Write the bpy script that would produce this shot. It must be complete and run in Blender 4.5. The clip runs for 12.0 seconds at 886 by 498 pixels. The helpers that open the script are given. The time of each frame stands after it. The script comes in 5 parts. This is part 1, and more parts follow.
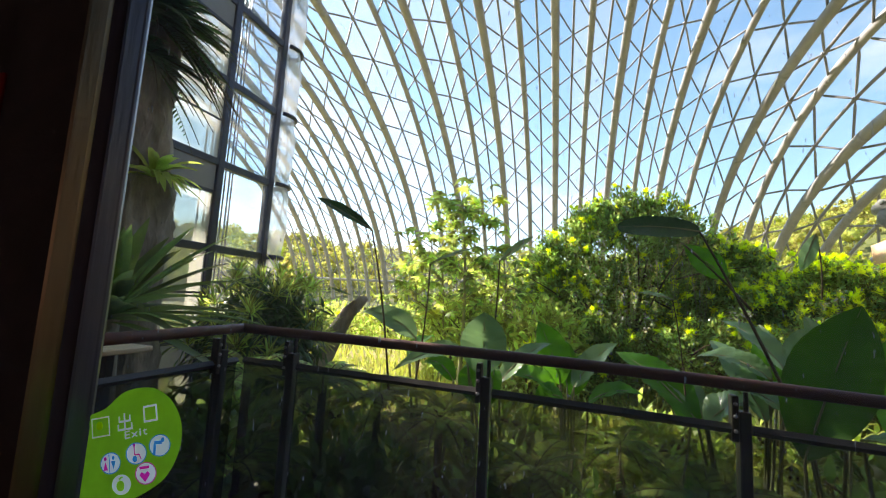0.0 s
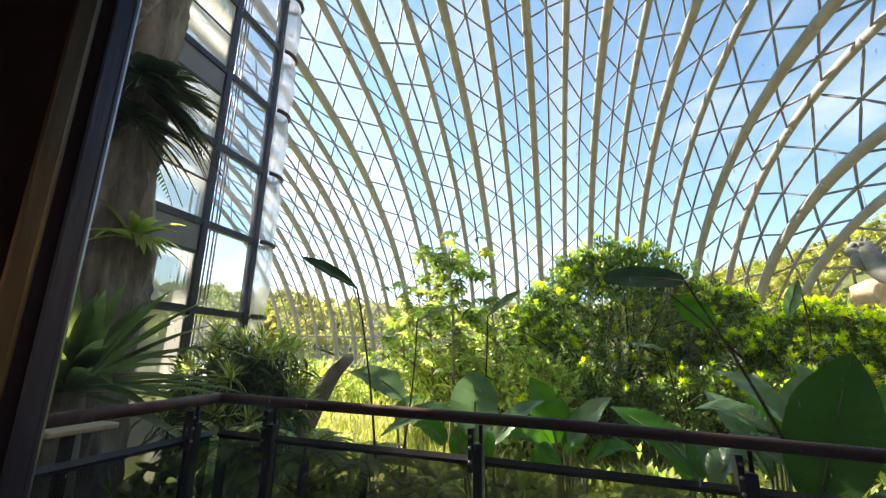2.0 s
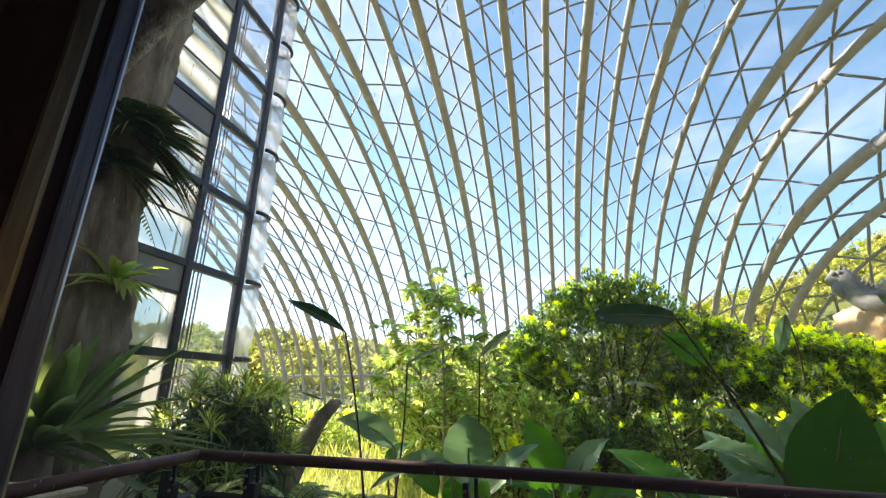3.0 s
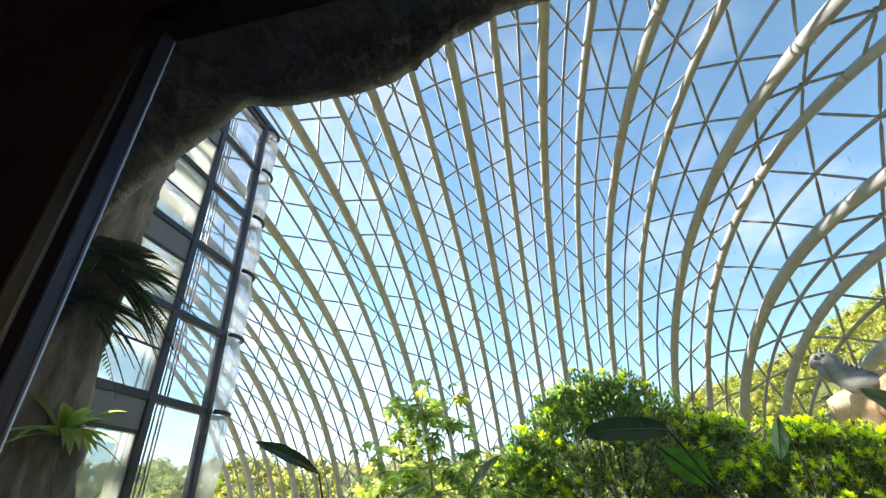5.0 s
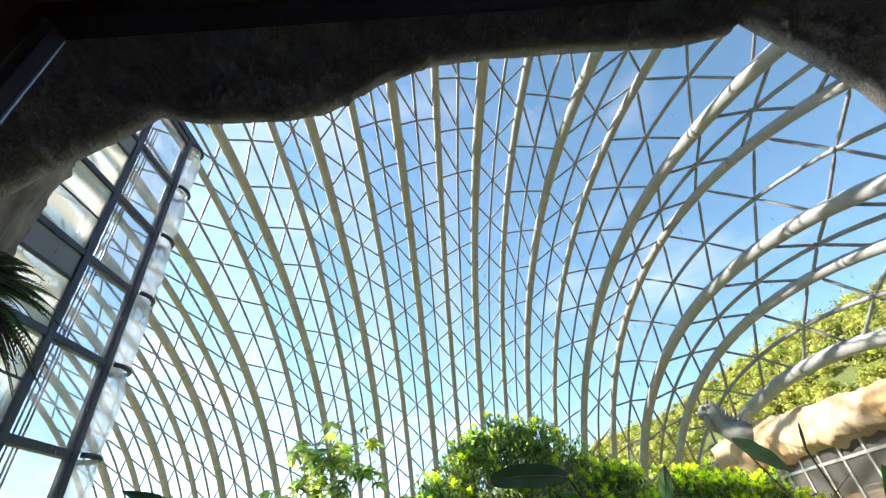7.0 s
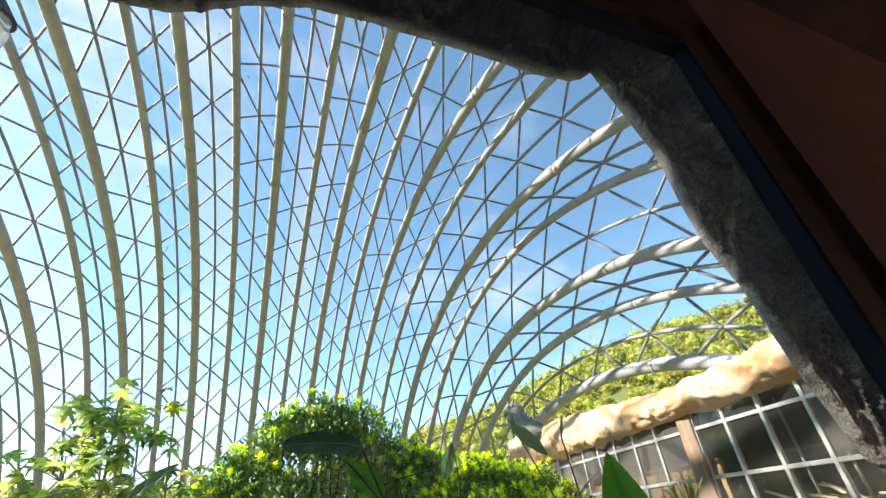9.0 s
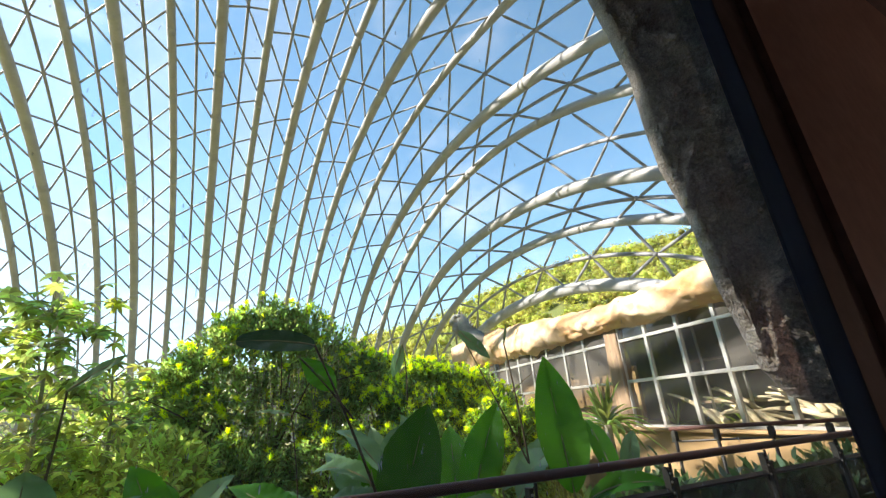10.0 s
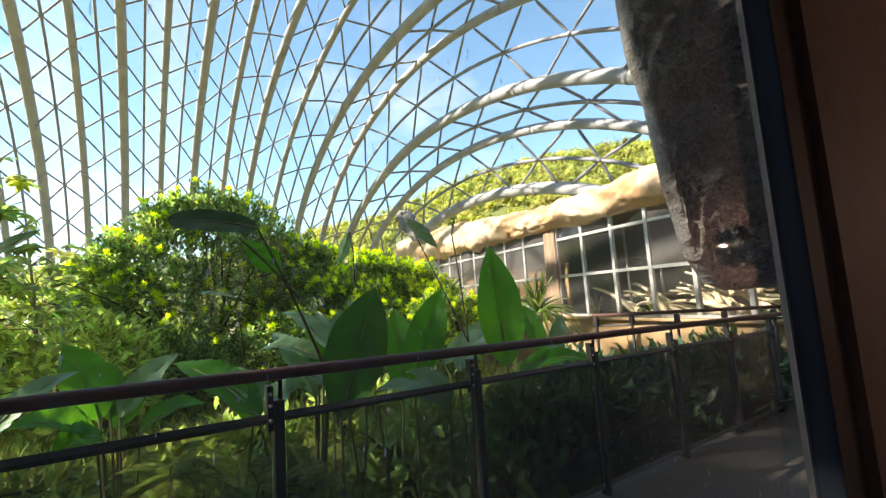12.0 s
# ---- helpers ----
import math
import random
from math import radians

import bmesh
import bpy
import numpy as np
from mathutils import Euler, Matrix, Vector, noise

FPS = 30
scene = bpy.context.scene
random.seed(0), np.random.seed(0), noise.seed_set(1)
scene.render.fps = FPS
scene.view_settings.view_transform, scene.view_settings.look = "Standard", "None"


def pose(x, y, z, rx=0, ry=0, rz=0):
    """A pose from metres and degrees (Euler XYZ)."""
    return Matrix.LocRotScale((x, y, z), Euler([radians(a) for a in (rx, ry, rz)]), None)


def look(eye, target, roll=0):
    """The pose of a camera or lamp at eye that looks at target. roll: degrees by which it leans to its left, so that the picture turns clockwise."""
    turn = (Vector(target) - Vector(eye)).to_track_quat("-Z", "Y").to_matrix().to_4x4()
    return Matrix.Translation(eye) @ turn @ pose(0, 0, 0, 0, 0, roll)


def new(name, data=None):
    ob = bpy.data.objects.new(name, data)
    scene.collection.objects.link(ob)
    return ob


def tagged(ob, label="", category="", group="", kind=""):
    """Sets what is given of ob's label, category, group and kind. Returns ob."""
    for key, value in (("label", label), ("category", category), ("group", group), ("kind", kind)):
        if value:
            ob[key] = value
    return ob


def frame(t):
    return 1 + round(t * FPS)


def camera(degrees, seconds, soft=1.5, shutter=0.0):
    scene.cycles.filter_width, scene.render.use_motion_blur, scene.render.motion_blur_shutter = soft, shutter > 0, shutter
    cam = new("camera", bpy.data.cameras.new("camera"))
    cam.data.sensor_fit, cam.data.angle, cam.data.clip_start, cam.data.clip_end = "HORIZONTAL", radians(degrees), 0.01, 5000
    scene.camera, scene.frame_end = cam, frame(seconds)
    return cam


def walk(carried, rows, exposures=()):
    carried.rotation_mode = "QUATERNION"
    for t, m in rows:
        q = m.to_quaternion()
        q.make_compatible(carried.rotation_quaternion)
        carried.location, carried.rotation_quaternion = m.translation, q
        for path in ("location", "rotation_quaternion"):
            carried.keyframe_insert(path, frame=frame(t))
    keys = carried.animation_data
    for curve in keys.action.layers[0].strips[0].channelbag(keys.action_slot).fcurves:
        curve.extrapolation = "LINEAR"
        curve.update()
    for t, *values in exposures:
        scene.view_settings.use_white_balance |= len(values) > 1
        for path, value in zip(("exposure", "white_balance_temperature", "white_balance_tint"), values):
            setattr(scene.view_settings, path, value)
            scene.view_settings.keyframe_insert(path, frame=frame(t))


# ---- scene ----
from mathutils.geometry import tessellate_polygon

# ---------------------------------------------------------------- camera and its way
cam = camera(91.8, 12.0, soft=1.25)
# seconds, place, tilt, lean, turn
PATH = [
    (0.0, -0.002, -0.000, 1.335, 6.54, -3.28, 16.41),
    (0.5, -0.007, 0.001, 1.338, 8.65, -3.77, 16.90),
    (1.0, -0.002, 0.000, 1.354, 11.90, -3.64, 17.19),
    (1.5, -0.007, 0.006, 1.356, 13.16, -2.74, 17.51),
    (2.0, -0.004, 0.026, 1.367, 13.59, -1.45, 14.96),
    (2.5, -0.017, 0.036, 1.387, 15.37, -0.78, 13.92),
    (4.5, 0.007, 0.025, 1.514, 28.55, 3.24, 13.59),
    (5.0, 0.037, -0.003, 1.526, 31.88, 4.25, 12.85),
    (5.5, 0.044, -0.001, 1.541, 33.99, 4.53, 11.82),
    (6.0, 0.059, -0.002, 1.551, 34.36, 4.14, 9.55),
    (6.5, 0.065, 0.001, 1.538, 34.84, 4.28, 6.38),
    (7.0, 0.098, -0.000, 1.518, 36.13, 5.82, 2.49),
    (9.0, 0.267, 0.019, 1.411, 32.21, 5.25, -19.24),
    (9.5, 0.282, 0.040, 1.387, 27.99, 4.53, -24.54),
    (10.0, 0.247, 0.061, 1.393, 20.32, 4.47, -26.30),
    (10.5, 0.263, 0.073, 1.360, 13.20, 3.08, -26.74),
    (11.0, 0.280, 0.093, 1.330, 8.00, 2.09, -25.47),
    (11.5, 0.266, 0.133, 1.323, 6.46, 2.24, -27.31),
    (12.0, 0.254, 0.149, 1.330, 6.30, 3.77, -33.78),
]
walk(cam, [(t, pose(x, y, z, 90 + p, r, w)) for t, x, y, z, p, r, w in PATH], exposures=[(0.0, 1.72, 7200, 21), (2.5, 1.72, 7150, 21), (4.5, 1.67, 6850, 16), (9.0, 1.64, 6650, 14), (10.5, 1.80, 7000, 15), (12.0, 1.82, 7050, 17)])

# ---------------------------------------------------------------- daylight
SUN_AZ, SUN_EL = -69.0, 33.0  # degrees clockwise from +y, and above the horizon
world = bpy.data.worlds.new("sky")
scene.world = world
world.use_nodes = True
wn = world.node_tree.nodes
sky = wn.new("ShaderNodeTexSky")
sky.sky_type, sky.sun_disc = "NISHITA", False
sky.sun_elevation, sky.sun_rotation = radians(SUN_EL), radians(SUN_AZ)
sky.air_density, sky.dust_density, sky.ozone_density = 1.0, 0.12, 1.4
tone = wn.new("ShaderNodeHueSaturation")
tone.inputs["Hue"].default_value, tone.inputs["Saturation"].default_value = 0.480, 1.07
wc, wm, wz, wr = wn.new("ShaderNodeTexCoord"), wn.new("ShaderNodeMapping"), wn.new("ShaderNodeTexNoise"), wn.new("ShaderNodeMapRange")
wm.inputs["Scale"].default_value = (1.0, 1.0, 2.2)
wz.inputs["Scale"].default_value, wz.inputs["Detail"].default_value, wz.inputs["Roughness"].default_value = 3.0, 7.0, 0.6
for k, value in enumerate((0.52, 0.75, 0.0, 1.0)):  # thin wisps of cloud
    wr.inputs[k + 1].default_value = value
world.node_tree.links.new(wc.outputs["Generated"], wm.inputs[0])
world.node_tree.links.new(wm.outputs[0], wz.inputs[0])
world.node_tree.links.new(wz.outputs[0], wr.inputs[0])
for name, base, step in (("Saturation", 1.05, -0.55), ("Value", 1.0, 0.28)):
    wq = wn.new("ShaderNodeMath")
    wq.operation = "MULTIPLY_ADD"
    wq.inputs[1].default_value, wq.inputs[2].default_value = step, base
    world.node_tree.links.new(wr.outputs[0], wq.inputs[0])
    world.node_tree.links.new(wq.outputs[0], tone.inputs[name])
world.node_tree.links.new(sky.outputs[0], tone.inputs["Color"])
world.node_tree.links.new(tone.outputs[0], wn["Background"].inputs[0])
wn["Background"].inputs[1].default_value = 0.113
sun_data = bpy.data.lights.new("sun", "SUN")
sun_data.energy, sun_data.angle, sun_data.color = 5.0, radians(0.55), (1.0, 0.935, 0.82)
sun = new("sun", sun_data)
sun_dir = Vector((math.sin(radians(SUN_AZ)) * math.cos(radians(SUN_EL)), math.cos(radians(SUN_AZ)) * math.cos(radians(SUN_EL)), math.sin(radians(SUN_EL))))
sun.matrix_world = look(sun_dir * 60, (0, 0, 0))


# ---------------------------------------------------------------- materials
def surface(name, a, b, scale=6.0, rough=0.6, metal=0.0, bump=0.2, bump_scale=40.0, vary=0.0, detail=6.0, stretch=(1, 1, 1), spec=0.5, through_light=0.0, speckle=0.18, cracks=0.0, pits=0.0):
    """Two colours mixed by a coarse noise, speckled by a fine one, with relief; vary: how far single pieces differ; cracks: their scale; pits: scale of a pocked grain."""
    m = bpy.data.materials.new(name)
    m.use_nodes = True
    n, l = m.node_tree.nodes, m.node_tree.links
    p = n["Principled BSDF"]
    tc, mp = n.new("ShaderNodeTexCoord"), n.new("ShaderNodeMapping")
    mp.inputs["Scale"].default_value = stretch
    l.new(tc.outputs["Object"], mp.inputs[0])
    n1, n2 = n.new("ShaderNodeTexNoise"), n.new("ShaderNodeTexNoise")
    n1.inputs["Scale"].default_value, n1.inputs["Detail"].default_value = scale, detail
    n2.inputs["Scale"].default_value, n2.inputs["Detail"].default_value = bump_scale, 4.0
    l.new(mp.outputs[0], n1.inputs[0]), l.new(mp.outputs[0], n2.inputs[0])
    ramp = n.new("ShaderNodeValToRGB")
    ramp.color_ramp.elements[0].position, ramp.color_ramp.elements[1].position = 0.35, 0.68
    ramp.color_ramp.elements[0].color, ramp.color_ramp.elements[1].color = (*a, 1), (*b, 1)
    l.new(n1.outputs[0], ramp.inputs[0])
    hsv = n.new("ShaderNodeHueSaturation")
    l.new(ramp.outputs[0], hsv.inputs["Color"])
    speck = n.new("ShaderNodeMapRange")
    speck.inputs[3].default_value, speck.inputs[4].default_value = 1 - speckle, 1 + speckle
    l.new(n2.outputs[0], speck.inputs[0])
    value = speck.outputs[0]
    if vary:
        geo, one, mul = n.new("ShaderNodeNewGeometry"), n.new("ShaderNodeMapRange"), n.new("ShaderNodeMath")
        one.inputs[3].default_value, one.inputs[4].default_value = 1 - vary, 1 + vary
        l.new(geo.outputs["Random Per Island"], one.inputs[0])
        mul.operation = "MULTIPLY"
        l.new(value, mul.inputs[0]), l.new(one.outputs[0], mul.inputs[1])
        value = mul.outputs[0]
        hue = n.new("ShaderNodeMapRange")
        hue.inputs[3].default_value, hue.inputs[4].default_value = 0.5 - vary * 0.06, 0.5 + vary * 0.06
        l.new(geo.outputs["Random Per Island"], hue.inputs[0]), l.new(hue.outputs[0], hsv.inputs["Hue"])
    l.new(value, hsv.inputs["Value"])
    l.new(hsv.outputs[0], p.inputs["Base Color"])
    p.inputs["Roughness"].default_value, p.inputs["Metallic"].default_value = rough, metal
    p.inputs["Specular IOR Level"].default_value = spec
    if bump:
        bp = n.new("ShaderNodeBump")
        bp.inputs["Strength"].default_value, bp.inputs["Distance"].default_value = bump, 0.02
        l.new(n2.outputs[0], bp.inputs["Height"]), l.new(bp.outputs[0], p.inputs["Normal"])
        last = bp
        for size, depth, feature, top in ((cracks, 0.9, "DISTANCE_TO_EDGE", 0.09), (pits, 0.8, "F1", 0.6)):
            if not size:
                continue
            vo, warp, mr, b2 = n.new("ShaderNodeTexVoronoi"), n.new("ShaderNodeVectorMath"), n.new("ShaderNodeMapRange"), n.new("ShaderNodeBump")
            vo.feature, vo.inputs["Scale"].default_value = feature, size
            wz2 = n.new("ShaderNodeTexNoise")
            wz2.inputs["Scale"].default_value, wz2.inputs["Detail"].default_value = size * 1.4, 3.0
            l.new(mp.outputs[0], wz2.inputs[0])
            warp.operation = "MULTIPLY_ADD"
            warp.inputs[1].default_value = (0.7 / size,) * 3
            l.new(wz2.outputs["Color"], warp.inputs[0]), l.new(mp.outputs[0], warp.inputs[2]), l.new(warp.outputs[0], vo.inputs[0])
            mr.inputs[2].default_value = top
            l.new(vo.outputs["Distance"], mr.inputs[0])
            b2.inputs["Strength"].default_value, b2.inputs["Distance"].default_value = depth, 0.25 / size
            l.new(mr.outputs[0], b2.inputs["Height"]), l.new(last.outputs[0], b2.inputs["Normal"]), l.new(b2.outputs[0], p.inputs["Normal"])
            last = b2
    if through_light:
        tr, mix, gain = n.new("ShaderNodeBsdfTranslucent"), n.new("ShaderNodeMixShader"), n.new("ShaderNodeHueSaturation")
        gain.inputs["Value"].default_value, gain.inputs["Saturation"].default_value, gain.inputs["Hue"].default_value = 2.4, 1.08, 0.484
        l.new(hsv.outputs[0], gain.inputs["Color"]), l.new(gain.outputs[0], tr.inputs[0])
        mix.inputs[0].default_value = through_light
        l.new(p.outputs[0], mix.inputs[1]), l.new(tr.outputs[0], mix.inputs[2])
        l.new(mix.outputs[0], n["Material Output"].inputs[0])
    return m


def clear(name, tint, gloss=0.06, milk=0.0, rough=0.02, specks=False, milk_tint=(0.9, 0.92, 0.95)):
    """A thin pane: light goes straight through with a tint, a little is mirrored, and some is scattered."""
    m = bpy.data.materials.new(name)
    m.use_nodes = True
    n, l = m.node_tree.nodes, m.node_tree.links
    n.remove(n["Principled BSDF"])
    tr, gl, mix, fr = n.new("ShaderNodeBsdfTransparent"), n.new("ShaderNodeBsdfGlossy"), n.new("ShaderNodeMixShader"), n.new("ShaderNodeLayerWeight")
    tr.inputs[0].default_value, gl.inputs["Roughness"].default_value = (*tint, 1), rough
    fr.inputs["Blend"].default_value = 0.5
    steep, up = n.new("ShaderNodeMath"), n.new("ShaderNodeMath")
    steep.operation, up.operation, up.use_clamp = "POWER", "MULTIPLY_ADD", True
    steep.inputs[1].default_value, up.inputs[1].default_value, up.inputs[2].default_value = 5.0, 0.96, gloss
    l.new(fr.outputs["Facing"], steep.inputs[0]), l.new(steep.outputs[0], up.inputs[0]), l.new(up.outputs[0], mix.inputs[0])
    l.new(tr.outputs[0], mix.inputs[1]), l.new(gl.outputs[0], mix.inputs[2])
    out = mix.outputs[0]
    if milk or specks:
        df, dt, both, mk = n.new("ShaderNodeBsdfDiffuse"), n.new("ShaderNodeBsdfTranslucent"), n.new("ShaderNodeMixShader"), n.new("ShaderNodeMixShader")
        df.inputs[0].default_value = dt.inputs[0].default_value = (*milk_tint, 1)
        l.new(df.outputs[0], both.inputs[1]), l.new(dt.outputs[0], both.inputs[2])
        tc, nz, rp = n.new("ShaderNodeTexCoord"), n.new("ShaderNodeTexNoise"), n.new("ShaderNodeMapRange")
        mp = n.new("ShaderNodeMapping")
        l.new(tc.outputs["Object"], mp.inputs[0]), l.new(mp.outputs[0], nz.inputs[0])
        if specks:
            mp.inputs["Scale"].default_value = (210, 1, 52)
            nz.inputs["Scale"].default_value, nz.inputs["Detail"].default_value = 1.6, 2.0
            rp.inputs[1].default_value, rp.inputs[2].default_value = 0.69, 0.76
            rp.inputs[3].default_value, rp.inputs[4].default_value = milk, 0.5
        else:
            mp.inputs["Scale"].default_value = (0.5, 0.5, 0.12)
            nz.inputs["Scale"].default_value = 1.0
            rp.inputs[3].default_value, rp.inputs[4].default_value = milk * 0.4, milk * 1.6
        l.new(nz.outputs[0], rp.inputs[0]), l.new(rp.outputs[0], mk.inputs[0])
        l.new(out, mk.inputs[1]), l.new(both.outputs[0], mk.inputs[2])
        out = mk.outputs[0]
    l.new(out, n["Material Output"].inputs[0])
    return m


M_STEEL = surface("cream_painted_steel", (0.265, 0.272, 0.27), (0.34, 0.345, 0.335), 1.5, 0.5, bump=0.08, bump_scale=12, spec=0.35)
# Darker copy of the arch steel, for struts shaded against the sky.
M_STRUT = surface("shaded_painted_steel", (0.19, 0.195, 0.21), (0.25, 0.255, 0.265), 2.0, 0.5, bump=0.05)
M_DOME_PANE = clear("dome_pane", (0.92, 0.95, 0.98), 0.03, milk=0.009)
M_DOME_MILKY = clear("milky_dome_pane", (0.87, 0.89, 0.93), 0.03, milk=0.11)
# Bluish milk lays a veil like lens glare over the view.
M_WINDOW = clear("window_glass", (0.93, 0.95, 0.98), 0.02, milk=0.034, specks=True, milk_tint=(0.72, 0.78, 0.95))
# Brownish milk stands in for the sheen on the panels.
M_SMOKED = clear("smoked_glass", (0.31, 0.325, 0.29), 0.006, milk=0.028, milk_tint=(0.34, 0.31, 0.27))
M_FRAME = surface("dark_anodised_aluminium", (0.042, 0.046, 0.068), (0.065, 0.07, 0.098), 3.0, 0.36, 0.55, 0.03, 80)
# Blue-grey carries the sky's reflection on the bead.
M_BEAD = surface("sky_tinted_anodised_bead", (0.07, 0.083, 0.13), (0.105, 0.12, 0.17), 5.0, 0.30, 0.3, 0.06, 60, stretch=(1, 1, 0.1))
M_SATIN = surface("satin_brushed_metal", (0.13, 0.102, 0.07), (0.30, 0.235, 0.155), 7.0, 0.32, 0.9, 0.04, 70, stretch=(1, 1, 0.1))
M_BLACK = surface("black_painted_wall", (0.19, 0.16, 0.163), (0.25, 0.215, 0.215), 3.0, 0.7, bump=0.12, bump_scale=25, spec=0.25)
# Navy tint stands for skylight along the frame face.
M_NAVY = surface("sky_tinted_anodised_frame", (0.10, 0.117, 0.19), (0.14, 0.157, 0.24), 5.0, 0.33, 0.4, 0.05, 60, stretch=(1, 1, 0.1))
M_BROWN = surface("brown_painted_wall", (0.44, 0.32, 0.29), (0.54, 0.40, 0.365), 2.0, 0.7, bump=0.1, bump_scale=30, spec=0.2)
M_CARPET = surface("bounce_grey_floor", (0.26, 0.24, 0.23), (0.33, 0.31, 0.30), 4.0, 0.5, bump=0.1)
M_ROCK = surface("grey_brown_cast_rock", (0.35, 0.295, 0.275), (0.58, 0.51, 0.485), 4.0, 0.9, speckle=0.6, bump=1.0, bump_scale=70, spec=0.2, pits=38)
M_ROCK_PALE = surface("ochre_cast_rock", (0.58, 0.46, 0.325), (0.52, 0.31, 0.145), 1.3, 0.85, bump=0.5, bump_scale=14, spec=0.2)
M_BARK = surface("mossy_brown_bark", (0.17, 0.145, 0.115), (0.37, 0.32, 0.27), 5.0, 0.9, bump=0.9, bump_scale=26, stretch=(1, 1, 0.45), spec=0.15)
M_TWIG = surface("thin_brown_stem", (0.07, 0.05, 0.03), (0.14, 0.11, 0.06), 9.0, 0.8, bump=0.2, spec=0.2)
M_PALE_STEM = surface("pale_green_stem", (0.20, 0.22, 0.09), (0.32, 0.30, 0.16), 9.0, 0.7, bump=0.1)
M_RAILWOOD = surface("reddish_brown_varnished_wood", (0.085, 0.038, 0.03), (0.14, 0.06, 0.045), 3.0, 0.55, bump=0.1, bump_scale=60, stretch=(0.15, 6, 6), spec=0.3)
M_IRON = surface("dark_painted_iron", (0.028, 0.027, 0.027), (0.05, 0.047, 0.045), 5.0, 0.45, 0.3, 0.06, 60)
M_BOLT = surface("worn_steel_bolt", (0.30, 0.29, 0.27), (0.42, 0.41, 0.39), 20, 0.4, 0.8, 0.05)
M_DECK = surface("grey_concrete_deck", (0.08, 0.068, 0.057), (0.125, 0.107, 0.09), 1.6, 0.8, bump=0.25, bump_scale=60)
M_SOIL = surface("planted_soil", (0.26, 0.24, 0.11), (0.42, 0.37, 0.18), 0.6, 0.95, bump=0.8, bump_scale=8, spec=0.1)
M_LAND = surface("green_land", (0.10, 0.13, 0.04), (0.20, 0.20, 0.07), 0.05, 0.95, bump=0.3, bump_scale=2, spec=0.1)
M_LEAF = surface("dark_glossy_leaf", (0.105, 0.18, 0.055), (0.22, 0.305, 0.085), 3.0, 0.22, bump=0.1, vary=0.6, through_light=0.55)
M_LEAF_YOUNG = surface("yellow_green_young_leaf", (0.40, 0.52, 0.045), (0.50, 0.575, 0.06), 3.0, 0.4, bump=0.05, vary=0.2, through_light=0.68)
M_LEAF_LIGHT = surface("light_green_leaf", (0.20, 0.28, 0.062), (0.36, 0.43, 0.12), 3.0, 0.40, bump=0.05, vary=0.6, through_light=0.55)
M_LEAF_BROAD = surface("broad_bright_green_leaf", (0.034, 0.15, 0.014), (0.062, 0.195, 0.022), 1.5, 0.48, bump=0.12, bump_scale=9, vary=0.3, through_light=0.48, spec=0.25)
# Shaded copy of the broad leaf: darker, passes less light.
M_LEAF_SHADED = surface("shaded_broad_leaf", (0.03, 0.125, 0.012), (0.048, 0.16, 0.018), 1.5, 0.5, bump=0.12, bump_scale=9, vary=0.2, through_light=0.24, spec=0.2)
# Leaf colour darkened for the shade of the nearby building.
M_LEAF_DARK = surface("shaded_wet_leaf", (0.02, 0.07, 0.022), (0.034, 0.10, 0.032), 9.0, 0.3, bump=0.15, bump_scale=30, vary=0.2, through_light=0.12)
# Grey-green holds the sky's sheen on waxy broad leaves.
M_LEAF_BLUE = surface("sky_greyed_waxy_leaf", (0.10, 0.20, 0.085), (0.16, 0.27, 0.13), 2.0, 0.30, bump=0.12, bump_scale=9, vary=0.3, through_light=0.32)
M_LEAF_STRAP = surface("dark_strap_leaf", (0.095, 0.17, 0.05), (0.19, 0.28, 0.085), 3.0, 0.38, bump=0.08, vary=0.45, through_light=0.4)
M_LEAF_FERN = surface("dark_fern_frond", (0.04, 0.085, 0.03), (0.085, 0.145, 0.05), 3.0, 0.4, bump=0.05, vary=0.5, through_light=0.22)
M_GRASS = surface("sunlit_grass_blade", (0.20, 0.265, 0.055), (0.35, 0.385, 0.09), 3.0, 0.5, bump=0.0, vary=0.4, through_light=0.35)
M_FOREST = surface("hillside_foliage", (0.20, 0.23, 0.045), (0.43, 0.42, 0.10), 0.25, 0.75, bump=0.4, bump_scale=1.6, vary=0.5, spec=0.2, through_light=0.35)
M_SPANDREL = surface("slate_grey_panel", (0.17, 0.175, 0.20), (0.21, 0.215, 0.235), 1.2, 0.4, bump=0.03)
M_FROST = clear("frosted_white_glass", (0.62, 0.66, 0.60), 0.05, milk=0.6, rough=0.1, milk_tint=(0.66, 0.68, 0.60))
M_SILVER = clear("crinkled_clear_film", (0.80, 0.84, 0.86), 0.14, milk=0.32, rough=0.08, milk_tint=(0.85, 0.86, 0.86))
M_ALU = surface("silver_aluminium", (0.40, 0.40, 0.385), (0.50, 0.50, 0.48), 4.0, 0.4, 0.55, 0.05)
M_STUCCO = surface("tan_stucco", (0.25, 0.165, 0.075), (0.33, 0.225, 0.115), 1.5, 0.9, bump=0.4, bump_scale=40)
M_TIMBER = surface("brown_timber", (0.17, 0.115, 0.07), (0.27, 0.19, 0.12), 4.0, 0.8, bump=0.4, stretch=(4, 4, 0.4))
M_GREYWALL = surface("dim_grey_interior_wall", (0.16, 0.16, 0.14), (0.24, 0.23, 0.20), 1.0, 0.9, bump=0.2)
# Dark base colour stands in for the shade inside the house.
M_HOUSEWALL = surface("shade_dark_interior_wall", (0.075, 0.07, 0.055), (0.14, 0.13, 0.10), 1.0, 0.9, bump=0.2)
